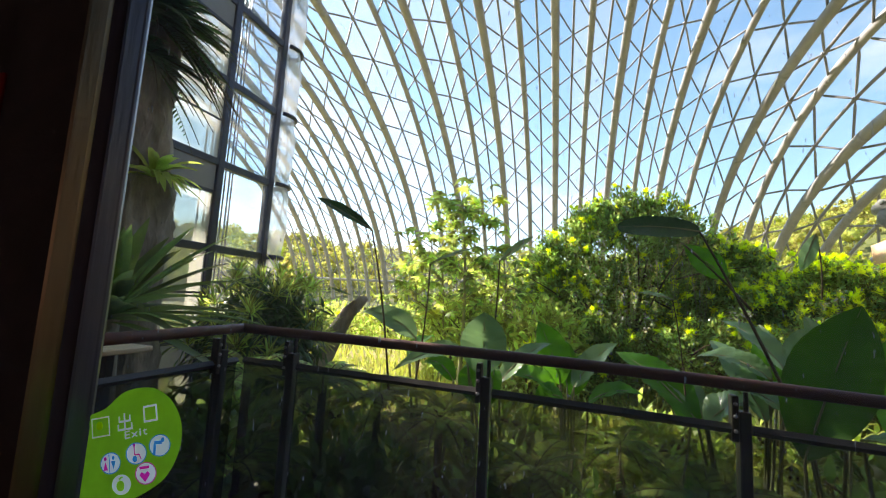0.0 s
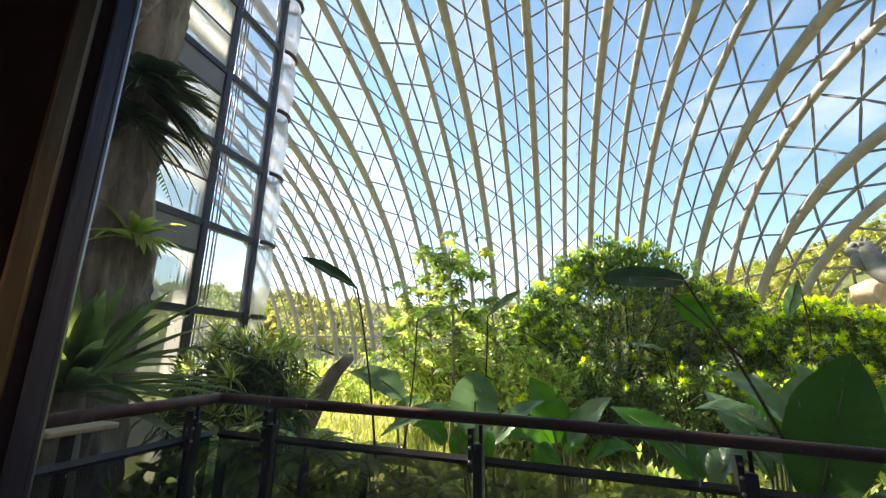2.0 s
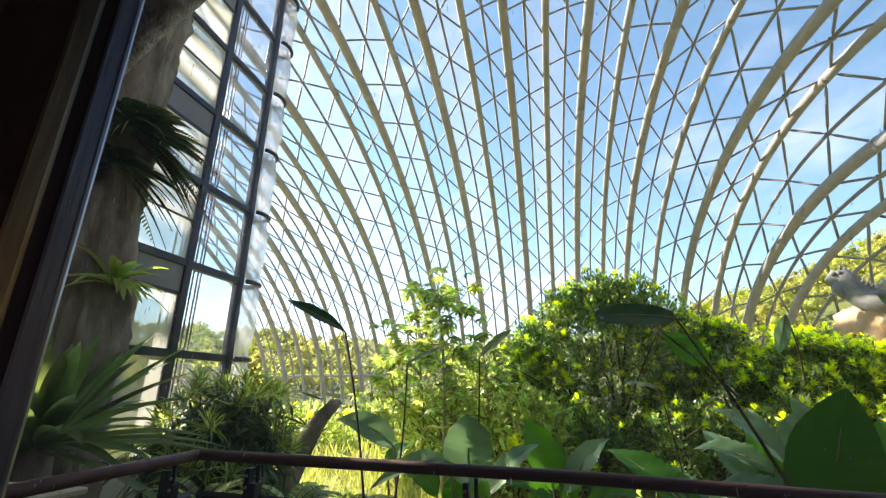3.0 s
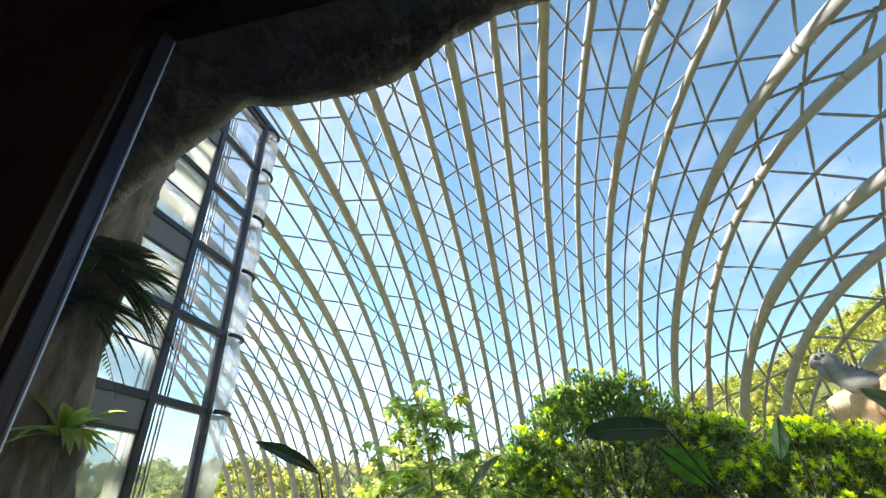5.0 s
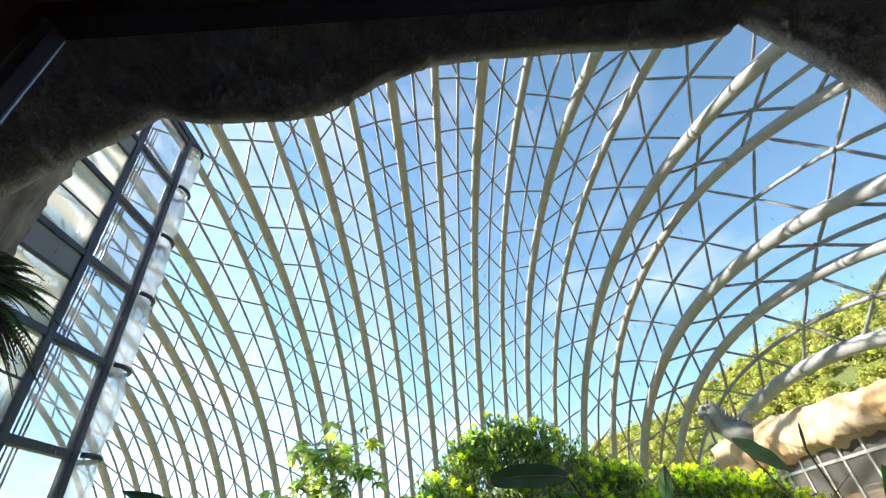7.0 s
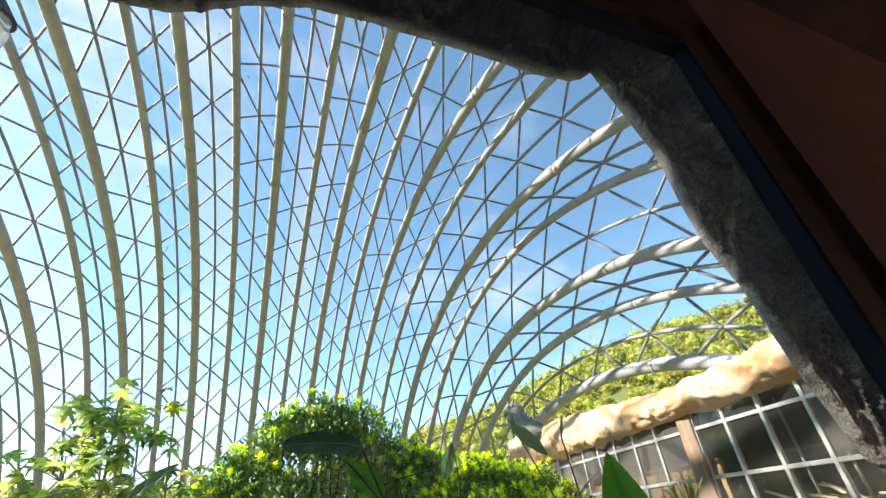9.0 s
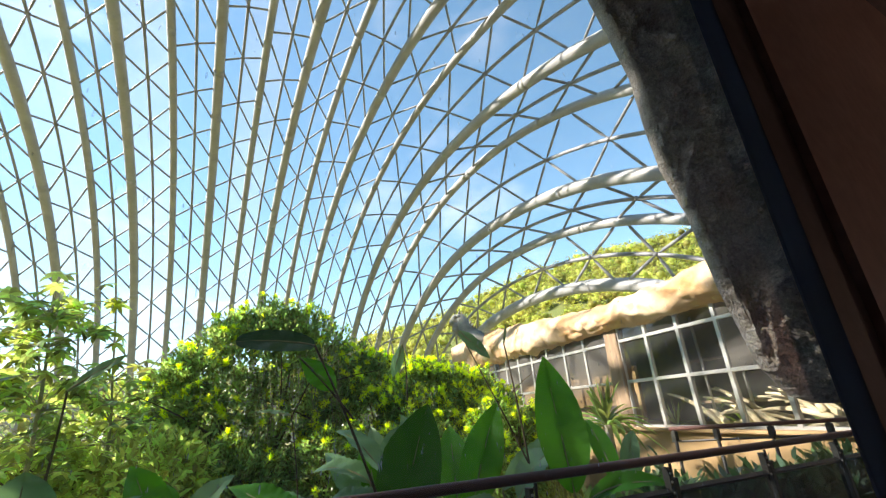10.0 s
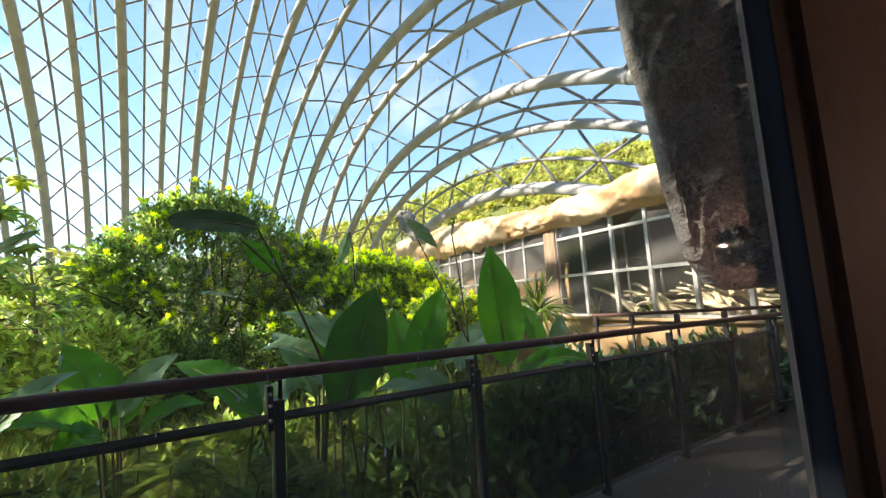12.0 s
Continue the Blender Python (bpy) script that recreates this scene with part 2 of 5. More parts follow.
M_LOG = surface("bleached_dead_wood", (0.55, 0.46, 0.30), (0.72, 0.63, 0.44), 5.0, 0.85, bump=0.5, stretch=(1, 1, 1))
M_STATUE = surface("grey_green_cast_stone", (0.14, 0.155, 0.14), (0.28, 0.28, 0.25), 3.0, 0.85, bump=0.6, bump_scale=18)
M_GREEN = surface("lime_green_film", (0.15, 0.38, 0.04), (0.17, 0.41, 0.05), 2.0, 0.4, bump=0.0, through_light=0.7)
M_WHITE = surface("white_film", (0.74, 0.76, 0.74), (0.80, 0.80, 0.80), 3.0, 0.4, bump=0.0, through_light=0.7)
M_BLUE = surface("blue_film", (0.04, 0.16, 0.42), (0.05, 0.18, 0.46), 3.0, 0.4, bump=0.0, through_light=0.7)
M_PINK = surface("magenta_film", (0.55, 0.05, 0.22), (0.60, 0.06, 0.25), 3.0, 0.4, bump=0.0, through_light=0.7)
M_LAMP = bpy.data.materials.new("warm_lamp_glass")
M_LAMP.use_nodes = True
M_LAMP.node_tree.nodes["Principled BSDF"].inputs["Emission Color"].default_value = (1.0, 0.62, 0.2, 1)
M_LAMP.node_tree.nodes["Principled BSDF"].inputs["Emission Strength"].default_value = 4.0
M_RED = surface("red_enamel", (0.42, 0.03, 0.03), (0.48, 0.035, 0.03), 3.0, 0.4, bump=0.0)
# Pale wood, made lighter for the sunbeam on the board.
M_PLANK = surface("pale_varnished_wood", (0.72, 0.56, 0.36), (0.80, 0.64, 0.42), 3.0, 0.4, bump=0.1, stretch=(0.3, 5, 5))
M_MIRROR = clear("clear_tower_glass", (0.70, 0.76, 0.78), 0.09, milk=0.12, rough=0.02)
M_MIRROR_PALE = clear("house_glass", (0.76, 0.78, 0.75), 0.06, milk=0.035)
M_MESH = clear("fine_grey_mesh", (0.45, 0.45, 0.43), 0.02, milk=0.30, rough=0.3, milk_tint=(0.42, 0.41, 0.38))


# ---------------------------------------------------------------- shapes
class Shape:
    """Collects vertices and faces of one mesh."""

    def __init__(self):
        self.v, self.f, self.n = [], [], 0

    def add(self, verts, faces):
        k = self.n
        self.v.extend(tuple(p) for p in verts)
        self.f.extend(tuple(i + k for i in q) for q in faces)
        self.n += len(verts)
        return self

    def tube(self, pts, radii, sides=8, caps=True):
        pts = [Vector(p) for p in pts]
        if not hasattr(radii, "__len__"):
            radii = [radii] * len(pts)
        verts, faces, side = [], [], None
        for i, p in enumerate(pts):
            d = (pts[min(i + 1, len(pts) - 1)] - pts[max(i - 1, 0)]).normalized()
            if side is None:
                side = d.cross(Vector((0, 0, 1)) if abs(d.z) < 0.9 else Vector((1, 0, 0))).normalized()
            else:
                side = (side - d * side.dot(d)).normalized()
            up = d.cross(side)
            for j in range(sides):
                a = 2 * math.pi * j / sides
                verts.append(p + (side * math.cos(a) + up * math.sin(a)) * radii[i])
        for i in range(len(pts) - 1):
            for j in range(sides):
                a, b = i * sides + j, i * sides + (j + 1) % sides
                faces.append((a, b, b + sides, a + sides))
        if caps:
            faces.append(tuple(range(sides))[::-1])
            faces.append(tuple(range((len(pts) - 1) * sides, len(pts) * sides)))
        return self.add(verts, faces)

    def box(self, lo, hi, bevel=0.0, m=None):
        """A box between two corners, with its long edges cut off by bevel."""
        c = [(a + b) / 2 for a, b in zip(lo, hi)]
        h = [(b - a) / 2 for a, b in zip(lo, hi)]
        b = min(bevel, min(h) * 0.9)
        bm = bmesh.new()
        bmesh.ops.create_cube(bm, size=2.0)
        for v in bm.verts:
            v.co = Vector(v.co[i] * h[i] for i in range(3))
        if b > 0:
            bmesh.ops.bevel(bm, geom=bm.edges[:], offset=b, segments=1, affect="EDGES", profile=0.5)
        for v in bm.verts:
            v.co += Vector(c)
            if m:
                v.co = m @ v.co
        bm.verts.index_update()
        self.add([v.co.copy() for v in bm.verts], [tuple(v.index for v in q.verts) for q in bm.faces])
        bm.free()
        return self

    def sheet(self, rows):
        """A grid of points."""
        w = len(rows[0])
        return self.add([p for r in rows for p in r], [(i * w + j, i * w + j + 1, (i + 1) * w + j + 1, (i + 1) * w + j) for i in range(len(rows) - 1) for j in range(w - 1)])

    def blade(self, pts, width, normal, fold=0.15, shape=0.5, cross=4, wave=0.0, vein=0.0, blunt=0.95):
        """A leaf blade along a midrib; shape: where it is widest; fold: how deep its V is."""
        pts = [Vector(p) for p in pts]
        rows, count = [], len(pts)
        for i, p in enumerate(pts):
            u = i / (count - 1)
            d = (pts[min(i + 1, count - 1)] - pts[max(i - 1, 0)]).normalized()
            side = d.cross(Vector(normal)).normalized()
            up = side.cross(d)
            b = blunt
            a = b * shape / (1 - shape)
            w = width * 0.5 * (u ** a * (1 - u) ** b) / (shape ** a * (1 - shape) ** b) + 0.002
            row = []
            for j in range(cross + 1):
                s = 2 * j / cross - 1
                row.append(p + side * (s * w) + up * (abs(s) * w * fold * 2 + wave * w * math.sin(u * 17 + s * 3) + vein * w * math.sin(u * 80 - abs(s) * 9) * abs(s)))
            rows.append(row)
        return self.sheet(rows)

    def cards(self, base, way, normal, length, width, far=False):
        """Many small leaves of six corners each (far ones of four), from arrays."""
        base, way, normal = np.asarray(base, float), np.asarray(way, float), np.asarray(normal, float)
        way = way / np.linalg.norm(way, axis=1, keepdims=True)
        side = np.cross(way, normal)
        side /= np.maximum(np.linalg.norm(side, axis=1, keepdims=True), 1e-6)
        up = np.cross(side, way)
        L, W = np.broadcast_to(length, len(base))[:, None], np.broadcast_to(width, len(base))[:, None]
        a = base
        m1, m2 = base + way * L * 0.35 + up * L * 0.05, base + way * L * 0.7 + up * L * 0.03
        t = base + way * L - up * L * 0.06
        k = self.n
        if far:
            m = base + way * L * 0.5 + up * L * 0.05
            p = np.stack([a, m + side * W * 0.5, t, m - side * W * 0.5], 1).reshape(-1, 3)
            self.v.extend(map(tuple, p.tolist()))
            self.f.extend((k + 4 * i, k + 4 * i + 1, k + 4 * i + 2, k + 4 * i + 3) for i in range(len(base)))
            self.n += len(p)
            return self
        p = np.stack([a, m1 - side * W * 0.48, m1 + side * W * 0.48, m2 - side * W * 0.38, m2 + side * W * 0.38, t], 1).reshape(-1, 3)
        self.v.extend(map(tuple, p.tolist()))
        for i in range(len(base)):
            o = k + 6 * i
            self.f.extend(((o, o + 2, o + 1), (o + 1, o + 2, o + 4, o + 3), (o + 3, o + 4, o + 5)))
        self.n += len(p)
        return self

    def mesh(self, name, smooth=True):
        me = bpy.data.meshes.new(name)
        me.from_pydata(self.v, [], self.f)
        if smooth:
            me.polygons.foreach_set("use_smooth", [True] * len(me.polygons))
        me.update()
        return me


def part(name, shape, material, parent=None, label="", smooth=True, kind=""):
    me = shape.mesh(name, smooth)
    me.materials.append(material)
    ob = new(name, me)
    ob.parent = parent
    return tagged(ob, label, kind=kind)


def thing(name, at, label, category, group="", kind="", turn=0.0):
    ob = new(name)
    ob.empty_display_size = 0.2
    ob.matrix_world = pose(*at, 0, 0, turn)
    return tagged(ob, label, category, group, kind)


def setting(name, shape, material, label, category, smooth=False):
    return tagged(part(name, shape, material, None, "", smooth), label, category, kind="structure")


rng = np.random.default_rng(7)
rnd = random.Random(5)


def spot(az, el, r, eye=(0.0, 0.0, 1.34)):
    """The place r metres away on the ground plan, az degrees clockwise from +y, el degrees up, as seen from the eye."""
    a = radians(az)
    return Vector((eye[0] + r * math.sin(a), eye[1] + r * math.cos(a), eye[2] + r * math.tan(radians(el))))


def bent(a, b, sag, steps=8, to=(0, 0, 1)):
    a, b, to = Vector(a), Vector(b), Vector(to)
    return [a.lerp(b, i / steps) + to * (sag * 4 * (i / steps) * (1 - i / steps)) for i in range(steps + 1)]


GROUND = -0.9
SLOPE = -0.0326  # the deck falls to the right


# ---------------------------------------------------------------- ground and hill
s = Shape()
rows = []
for r in (0.0, 3, 8, 16, 28, 44, 60, 100, 200, 500, 1500, 4000):
    row = []
    for k in range(49):
        a = 2 * math.pi * k / 48
        x, y = r * math.sin(a), r * math.cos(a)
        row.append((x, y, GROUND + (0.18 * noise.noise((x * 0.35, y * 0.35, 1)) if 3 < r < 45 else 0)))
    rows.append(row)
s.sheet(rows)
setting("ground", s, M_SOIL, "brown and green planted soil under the shrubs", "ground", True)


def hill_height(az, r):
    top = np.interp(az, [-180, -120, -60, -40, -25, -12, 0, 10, 16, 24, 30, 40, 50, 64, 80, 110, 180], [6, 7, 7.5, 7.5, 7.0, 6.0, 6.2, 7.6, 9.3, 11.2, 13.0, 16.4, 17.6, 17.0, 16, 9, 6])
    u = min(1.0, max(0.0, (r - 62) / 110))
    u = u * u * (3 - 2 * u)
    return GROUND + 0.3 + u * 172 * math.tan(radians(float(top) - 1.6)) * (1 + 0.05 * noise.noise((az * 0.12, r * 0.03, 3)))


s = Shape()
rows = []
for r in (62, 75, 90, 105, 120, 135, 150, 165, 180, 205, 240):
    rows.append([(r * math.sin(radians(a)), r * math.cos(radians(a)), hill_height(a, r) if r < 190 else hill_height(a, 172) - (r - 172) * 0.3) for a in range(-180, 181, 4)])
s.sheet(rows)
setting("hillside", s, M_LAND, "green hillside behind the glass dome", "hill", True)

ICO_V, ICO_F = None, None
bm = bmesh.new()
bmesh.ops.create_icosphere(bm, subdivisions=1, radius=1.0)
ICO_V, ICO_F = [v.co.copy() for v in bm.verts], [tuple(v.index for v in q.verts) for q in bm.faces]
bm.free()


def clump(shape, c, r, rough=0.35, flat=0.8):
    o = Vector(c) * 1.7
    shape.add([Vector(c) + Vector((v.x, v.y, v.z * flat)) * r * (1 + rough * noise.noise(v * 1.9 + o)) for v in ICO_V], ICO_F)


def forest(name, az0, az1, count, r0, r1, size, label):
    crowns, fringe = Shape(), Shape()
    for _ in range(count):
        az, r = rnd.uniform(az0, az1), r0 + (r1 - r0) * rnd.random() ** 0.8
        q = size * rnd.uniform(0.6, 1.35)
        z = hill_height(az, min(r, 172))
        c = Vector((r * math.sin(radians(az)), r * math.cos(radians(az)), z + q * 0.5))
        for _ in range(4):
            o = c + Vector((rnd.gauss(0, 0.38), rnd.gauss(0, 0.38), rnd.uniform(-0.25, 0.45))) * q
            b = q * rnd.uniform(0.28, 0.5)
            clump(crowns, o, b * 0.62, 0.7)
            many = 46
            d = rng.normal(size=(many, 3))
            d /= np.linalg.norm(d, axis=1, keepdims=True)
            fringe.cards(np.array(o) + d * b * rng.uniform(0.7, 1.0, (many, 1)), d + rng.normal(size=(many, 3)) * 0.9, d + rng.normal(size=(many, 3)) * 0.7, b * rng.uniform(0.22, 0.5, many), b * 0.24, True)
    wood = thing(name, (0, 0, 0), label, "trees", kind="stuff")
    part("crowns", crowns, M_FOREST, wood, kind="stuff")
    part("foliage", fringe, M_FOREST, wood, kind="stuff")


forest("hillside_woods", 8, 80, 1150, 75, 178, 3.6, "dense sunlit woods on the hillside behind the dome")
forest("outer_treeline", -66, 8, 480, 68, 178, 3.8, "yellow-green trees on the slope beyond the dome")

# ---------------------------------------------------------------- the dome
DX = [-39, -13, -11, -9, -7, -5, -3, 0, 3, 5, 7, 9, 11, 13, 15, 17, 19, 21]
D_MID = [9.2, 9.1, 9.5, 9.5, 8.0, 7.8, 8.6, 12.0, 15.4, 15.8, 18.2, 17.6, 18.6, 19.4, 20.6, 20.9, 22.4, 23.6]
D_HALF = [31.4, 31.3, 31.3, 31.5, 32.5, 32.8, 31.6, 28.6, 25.6, 25.2, 24.6, 24.9, 23.5, 21.2, 20.6, 19.1, 17.0, 15.4]
D_TALL = [19.6, 19.8, 21.5, 21.0, 22.3, 21.7, 22.2, 21.8, 21.3, 21.6, 20.6, 19.8, 17.85, 17.4, 14.55, 13.1, 10.45, 8.0]
D_BASE, D_STEPS = -2.65, 30
D_AX, D_AY, D_EYE = Vector((0.99985, 0.01745, 0)), Vector((-0.01745, 0.99985, 0)), Vector((0.232, -0.012, 0))


def dome(x, k, out=0.0):
    """A point of the shell: x along the dome, k steps up from the far foot."""
    th = math.pi * k / D_STEPS
    mid, half, tall = (float(np.interp(x, DX, q)) for q in (D_MID, D_HALF, D_TALL))
    return D_EYE + D_AX * x + D_AY * (mid + (half + out) * math.cos(th)) + Vector((0, 0, D_BASE + (tall + out) * math.sin(th)))


dome_thing = thing("glass_dome", (0, 0, 0), "huge glasshouse dome of cream steel arches with a triangular lattice", "dome", kind="structure")
RIBS = [1.0 + 2.0 * k for k in range(-14, 10)]
for x in RIBS:
    stout = (0.245 if round(x) % 4 == 3 else 0.185) * (1 + 0.05 * max(0, x - 9))  # every other arch is slimmer
    s = Shape().tube([dome(x, k / 2) for k in range(2, 2 * D_STEPS - 1)], stout, 14, False)
    part("arch", s, M_STEEL, dome_thing)
    s = Shape()
    for k in range(3, D_STEPS - 2, 3):
        a, b = dome(x, k - 0.06), dome(x, k + 0.06)
        s.tube([a, b], stout * 1.035, 14)
    part("sleeve", s, M_STEEL, dome_thing, "welded joint sleeves", kind="stuff")
# node fields: metres along the shell from the far foot to one node, and between nodes
FIELD_X = [-28, -16.8, -14, -12, -10, -8, -6, -4, -2, 0, 2, 4, 6, 8, 10, 12, 14, 16, 18]
FIELD_AT = [23.5, 23.5, 28.9, 33.2, 37.1, 37.85, 38.0, 38.1, 38.0, 38.4, 41.2, 41.05, 41.45, 41.2, 42.9, 40.85, 39.2, 36.7, 33.5]
FIELD_STEP = [3.3, 3.3, 3.2, 3.0, 2.9, 2.84, 2.72, 2.68, 2.73, 2.82, 2.91, 3.09, 3.33, 3.55, 3.57, 3.65, 3.97, 3.94, 4.0]


def along_shell(x):
    """The steps k and the metres from the far foot, to turn one into the other."""
    ks = np.linspace(0, D_STEPS, 241)
    p = np.array([dome(x, k) for k in ks])
    return ks, np.r_[0, np.cumsum(np.linalg.norm(np.diff(p, axis=0), axis=1))]


for n, x in enumerate(RIBS[:-1]):
    fat = 1 + 0.05 * max(0, x - 7)
    s = Shape().tube([dome(x + 1, k / 2) for k in range(2, 2 * D_STEPS - 1)], 0.07 * fat, 8, False)
    part("thin_arch", s, M_STRUT, dome_thing)
    s = Shape()
    ks, run = along_shell(x + 1)
    at, step = float(np.interp(x + 1, FIELD_X, FIELD_AT)), float(np.interp(x + 1, FIELD_X, FIELD_STEP))
    at -= step * math.floor(at / step)
    while at < run[-1]:
        k, k0, k1 = (float(np.interp(at + q * step, run, ks)) for q in (0, -0.46, 0.46))
        at += step
        if k < 0.8 or k > D_STEPS - 0.8:
            continue
        mid = dome(x + 1, k)
        for end in (dome(x, k0), dome(x, k1), dome(x + 2, k0), dome(x + 2, k1)):
            s.tube([mid, mid.lerp(end, 0.05), mid.lerp(end, 0.11), mid.lerp(end, 0.16), mid.lerp(end, 0.80), mid.lerp(end, 0.85), mid.lerp(end, 0.90), end], [r * fat for r in (0.024, 0.024, 0.03, 0.052, 0.052, 0.03, 0.02, 0.02)], 6, False)
        s.tube([mid - D_AX * 0.1 * fat, mid + D_AX * 0.1 * fat], 0.075 * fat, 6)
    part("strut_lattice", s, M_STRUT, dome_thing, "thin tapered struts in triangles", kind="stuff")
    for q in (0, 1):
        s = Shape().sheet([[dome(x + q + u, k, 0.26) for u in (0, 0.5, 1)] for k in range(1, D_STEPS)])
        pane = part("panes", s, M_DOME_MILKY if round(x + q) in (-17, -16, -13, -12, -9, -8, -5, -4, 0, 1) else M_DOME_PANE, dome_thing, "clear panes with milky streaks", kind="stuff")
        pane.visible_shadow = False
for side in (0, 1):
    k = 2.6 if side == 0 else D_STEPS - 2.6
    s = Shape().tube([dome(x + q, k) for x in RIBS for q in (0, 1)][:-1], 0.12, 8)
    part("base_beam", s, M_STEEL, dome_thing)

# ---------------------------------------------------------------- the viewing room
WY, WX0, WX1, WTOP = 0.4053, -0.529, 1.153, 2.370
before_room = set(bpy.data.objects)
# Unseen floor and back wall: pale enough to bounce light onto the window wall.
setting("floor", Shape().box((-3.2, -3.2, -0.22), (4.8, 0.352, -0.02)), M_CARPET, "unseen floor of the viewing room, pale grey to bounce light", "floor")
setting("ceiling", Shape().box((-3.2, -3.2, 2.9), (4.8, 0.455, 3.1)), M_BLACK, "black ceiling of the viewing room", "ceiling")
setting("wall_west", Shape().box((-3.2, -3.2, -0.02), (-3.0, 0.352, 2.9)), M_BLACK, "black painted side wall", "wall")
setting("wall_east", Shape().box((4.6, -3.2, -0.02), (4.8, 0.352, 2.9)), M_BROWN, "brown painted side wall", "wall")
setting("wall_south", Shape().box((-3.0, -3.2, -0.02), (4.6, -3.0, 2.9)), M_BROWN, "unseen back wall, brown to bounce light into the room", "wall")
s = Shape().box((-3.2, 0.352, -0.22), (WX0 - 0.14, 0.455, 2.9)).box((WX0 - 0.14, 0.352, WTOP + 0.14), (WX1 + 0.14, 0.455, 2.9))
setting("wall_north", s, M_BLACK, "black wall round the large window", "wall")
setting("wall_north_east", Shape().box((WX1 + 0.14, 0.352, -0.22), (4.8, 0.455, 2.9)), M_BROWN, "brown wall beside the large window", "wall")
lamp = thing("wall_lamp", (0, 0, 0), "small warm lamp on the brown side wall", "lamp")
part("housing", Shape().box((4.34, -0.93, 1.57), (4.6, -0.87, 1.63), 0.008), M_FRAME, lamp, smooth=False)
part("diffuser", Shape().tube([(4.34, -0.9, 1.60), (4.332, -0.9, 1.60)], 0.012, 14), M_LAMP, lamp)
lamp_data = bpy.data.lights.new("bulb", "POINT")
lamp_data.shadow_soft_size, lamp_data.energy, lamp_data.color = 0.008, 3.2, (1.0, 0.74, 0.57)
bulb = new("bulb", lamp_data)
bulb.location = (4.3, -0.9, 1.60)
bulb.parent = lamp
win = thing("window_1", (0, 0, 0), "large dark metal-framed window with a faintly streaked pane", "window", kind="structure")


BEAD = [(0.012, 0.412), (0.004, 0.409), (-0.0006, 0.4035), (0.0, 0.400), (0.0012, 0.398), (0.0070, 0.372), (0.0085, 0.368), (0.0100, 0.367), (0.0110, 0.370), (0.0110, 0.403)]
SIDE = [(0.012, 0.414), (0.006, 0.410), (0.002, 0.4045), (0.002, 0.401), (0.0028, 0.399), (0.0052, 0.382), (0.0062, 0.379), (0.0072, 0.381), (0.0072, 0.403)]
rows = [[(WX0 - o, y, -0.1) for o, y in SIDE], [(WX0 - o, y, WTOP + o) for o, y in SIDE]]
part("glazing_bead", Shape().sheet(rows), M_BEAD, win, "metal bead tinted blue-grey like reflected sky", False)
rows = [[(WX0 - o, y, WTOP + o) for o, y in BEAD[2:]], [(WX1 + o, y, WTOP + o) for o, y in BEAD[2:]], [(WX1 + o, y, -0.1) for o, y in BEAD[2:]]]
part("glazing_bead", Shape().sheet(rows), M_BEAD, win, "metal bead tinted dark blue like reflected sky", False)
rows = [[(WX0 - o, y, -0.1) for o, y in ((0.0072, 0.385), (0.0195, 0.372), (0.0195, 0.403))], [(WX0 - o, y, WTOP + o) for o, y in ((0.0072, 0.385), (0.0195, 0.372), (0.0195, 0.403))]]
part("frame_face", Shape().sheet(rows), M_NAVY, win, "metal frame face tinted navy like reflected sky", False)
section = [(0.0195, 0.372), (0.0195, 0.3665), (0.0225, 0.350), (0.0235, 0.347)]
cap = [(0.0235, 0.347), (0.135, 0.345), (0.141, 0.350), (0.141, 0.45)]
for name, line, mat in (("casing", section, M_SATIN), ("casing_cap", cap, M_BLACK)):
    rows = [[(WX0 - o, y, -0.1) for o, y in line], [(WX0 - o, y, WTOP + o) for o, y in line], [(WX1 + 0.02, y, WTOP + o) for o, y in line]]
    part(name, Shape().sheet(rows), mat, win, "satin metal casing" if mat is M_SATIN else "", False)
part("casing", Shape().box((WX1 + 0.0115, 0.369, -0.1), (WX1 + 0.141, 0.402, WTOP + 0.14), 0.003), M_BLACK, win, "matt black casing", False)
part("window_sill", Shape().box((WX0 - 0.14, 0.30, -0.12), (WX1 + 0.14, 0.5, -0.03), 0.006), M_FRAME, win, smooth=False)
pane = part("pane", Shape().sheet([[(WX0, WY, -0.03), (WX1, WY, -0.03)], [(WX0, WY, WTOP), (WX1, WY, WTOP)]]), M_WINDOW, win, "clear glass with dried water streaks and an added bluish veil", False)
pane.visible_shadow = False

# Unseen building mass, added to block sky light from behind.
setting("unseen_outer_mass", Shape().box((-14, -9.0, 3.1), (16, 0.45, 10.5)).box((-14, -9.0, GROUND), (-3.2, 0.45, 3.1)).box((4.8, -9.0, GROUND), (16, 0.45, 3.1)), M_ROCK, "unseen rock-faced mass added round the viewing room to block sky", "wall")
s = Shape().box((-3.2, 0.457, -0.3), (WX0 - 0.30, 0.50, 3.1)).box((WX1 + 0.30, 0.457, -0.3), (4.8, 0.50, 3.1)).box((WX0 - 0.30, 0.457, WTOP + 0.3), (WX1 + 0.30, 0.50, 3.1))
setting("rock_cladding", s, M_ROCK, "rock cladding round the window outside", "wall")

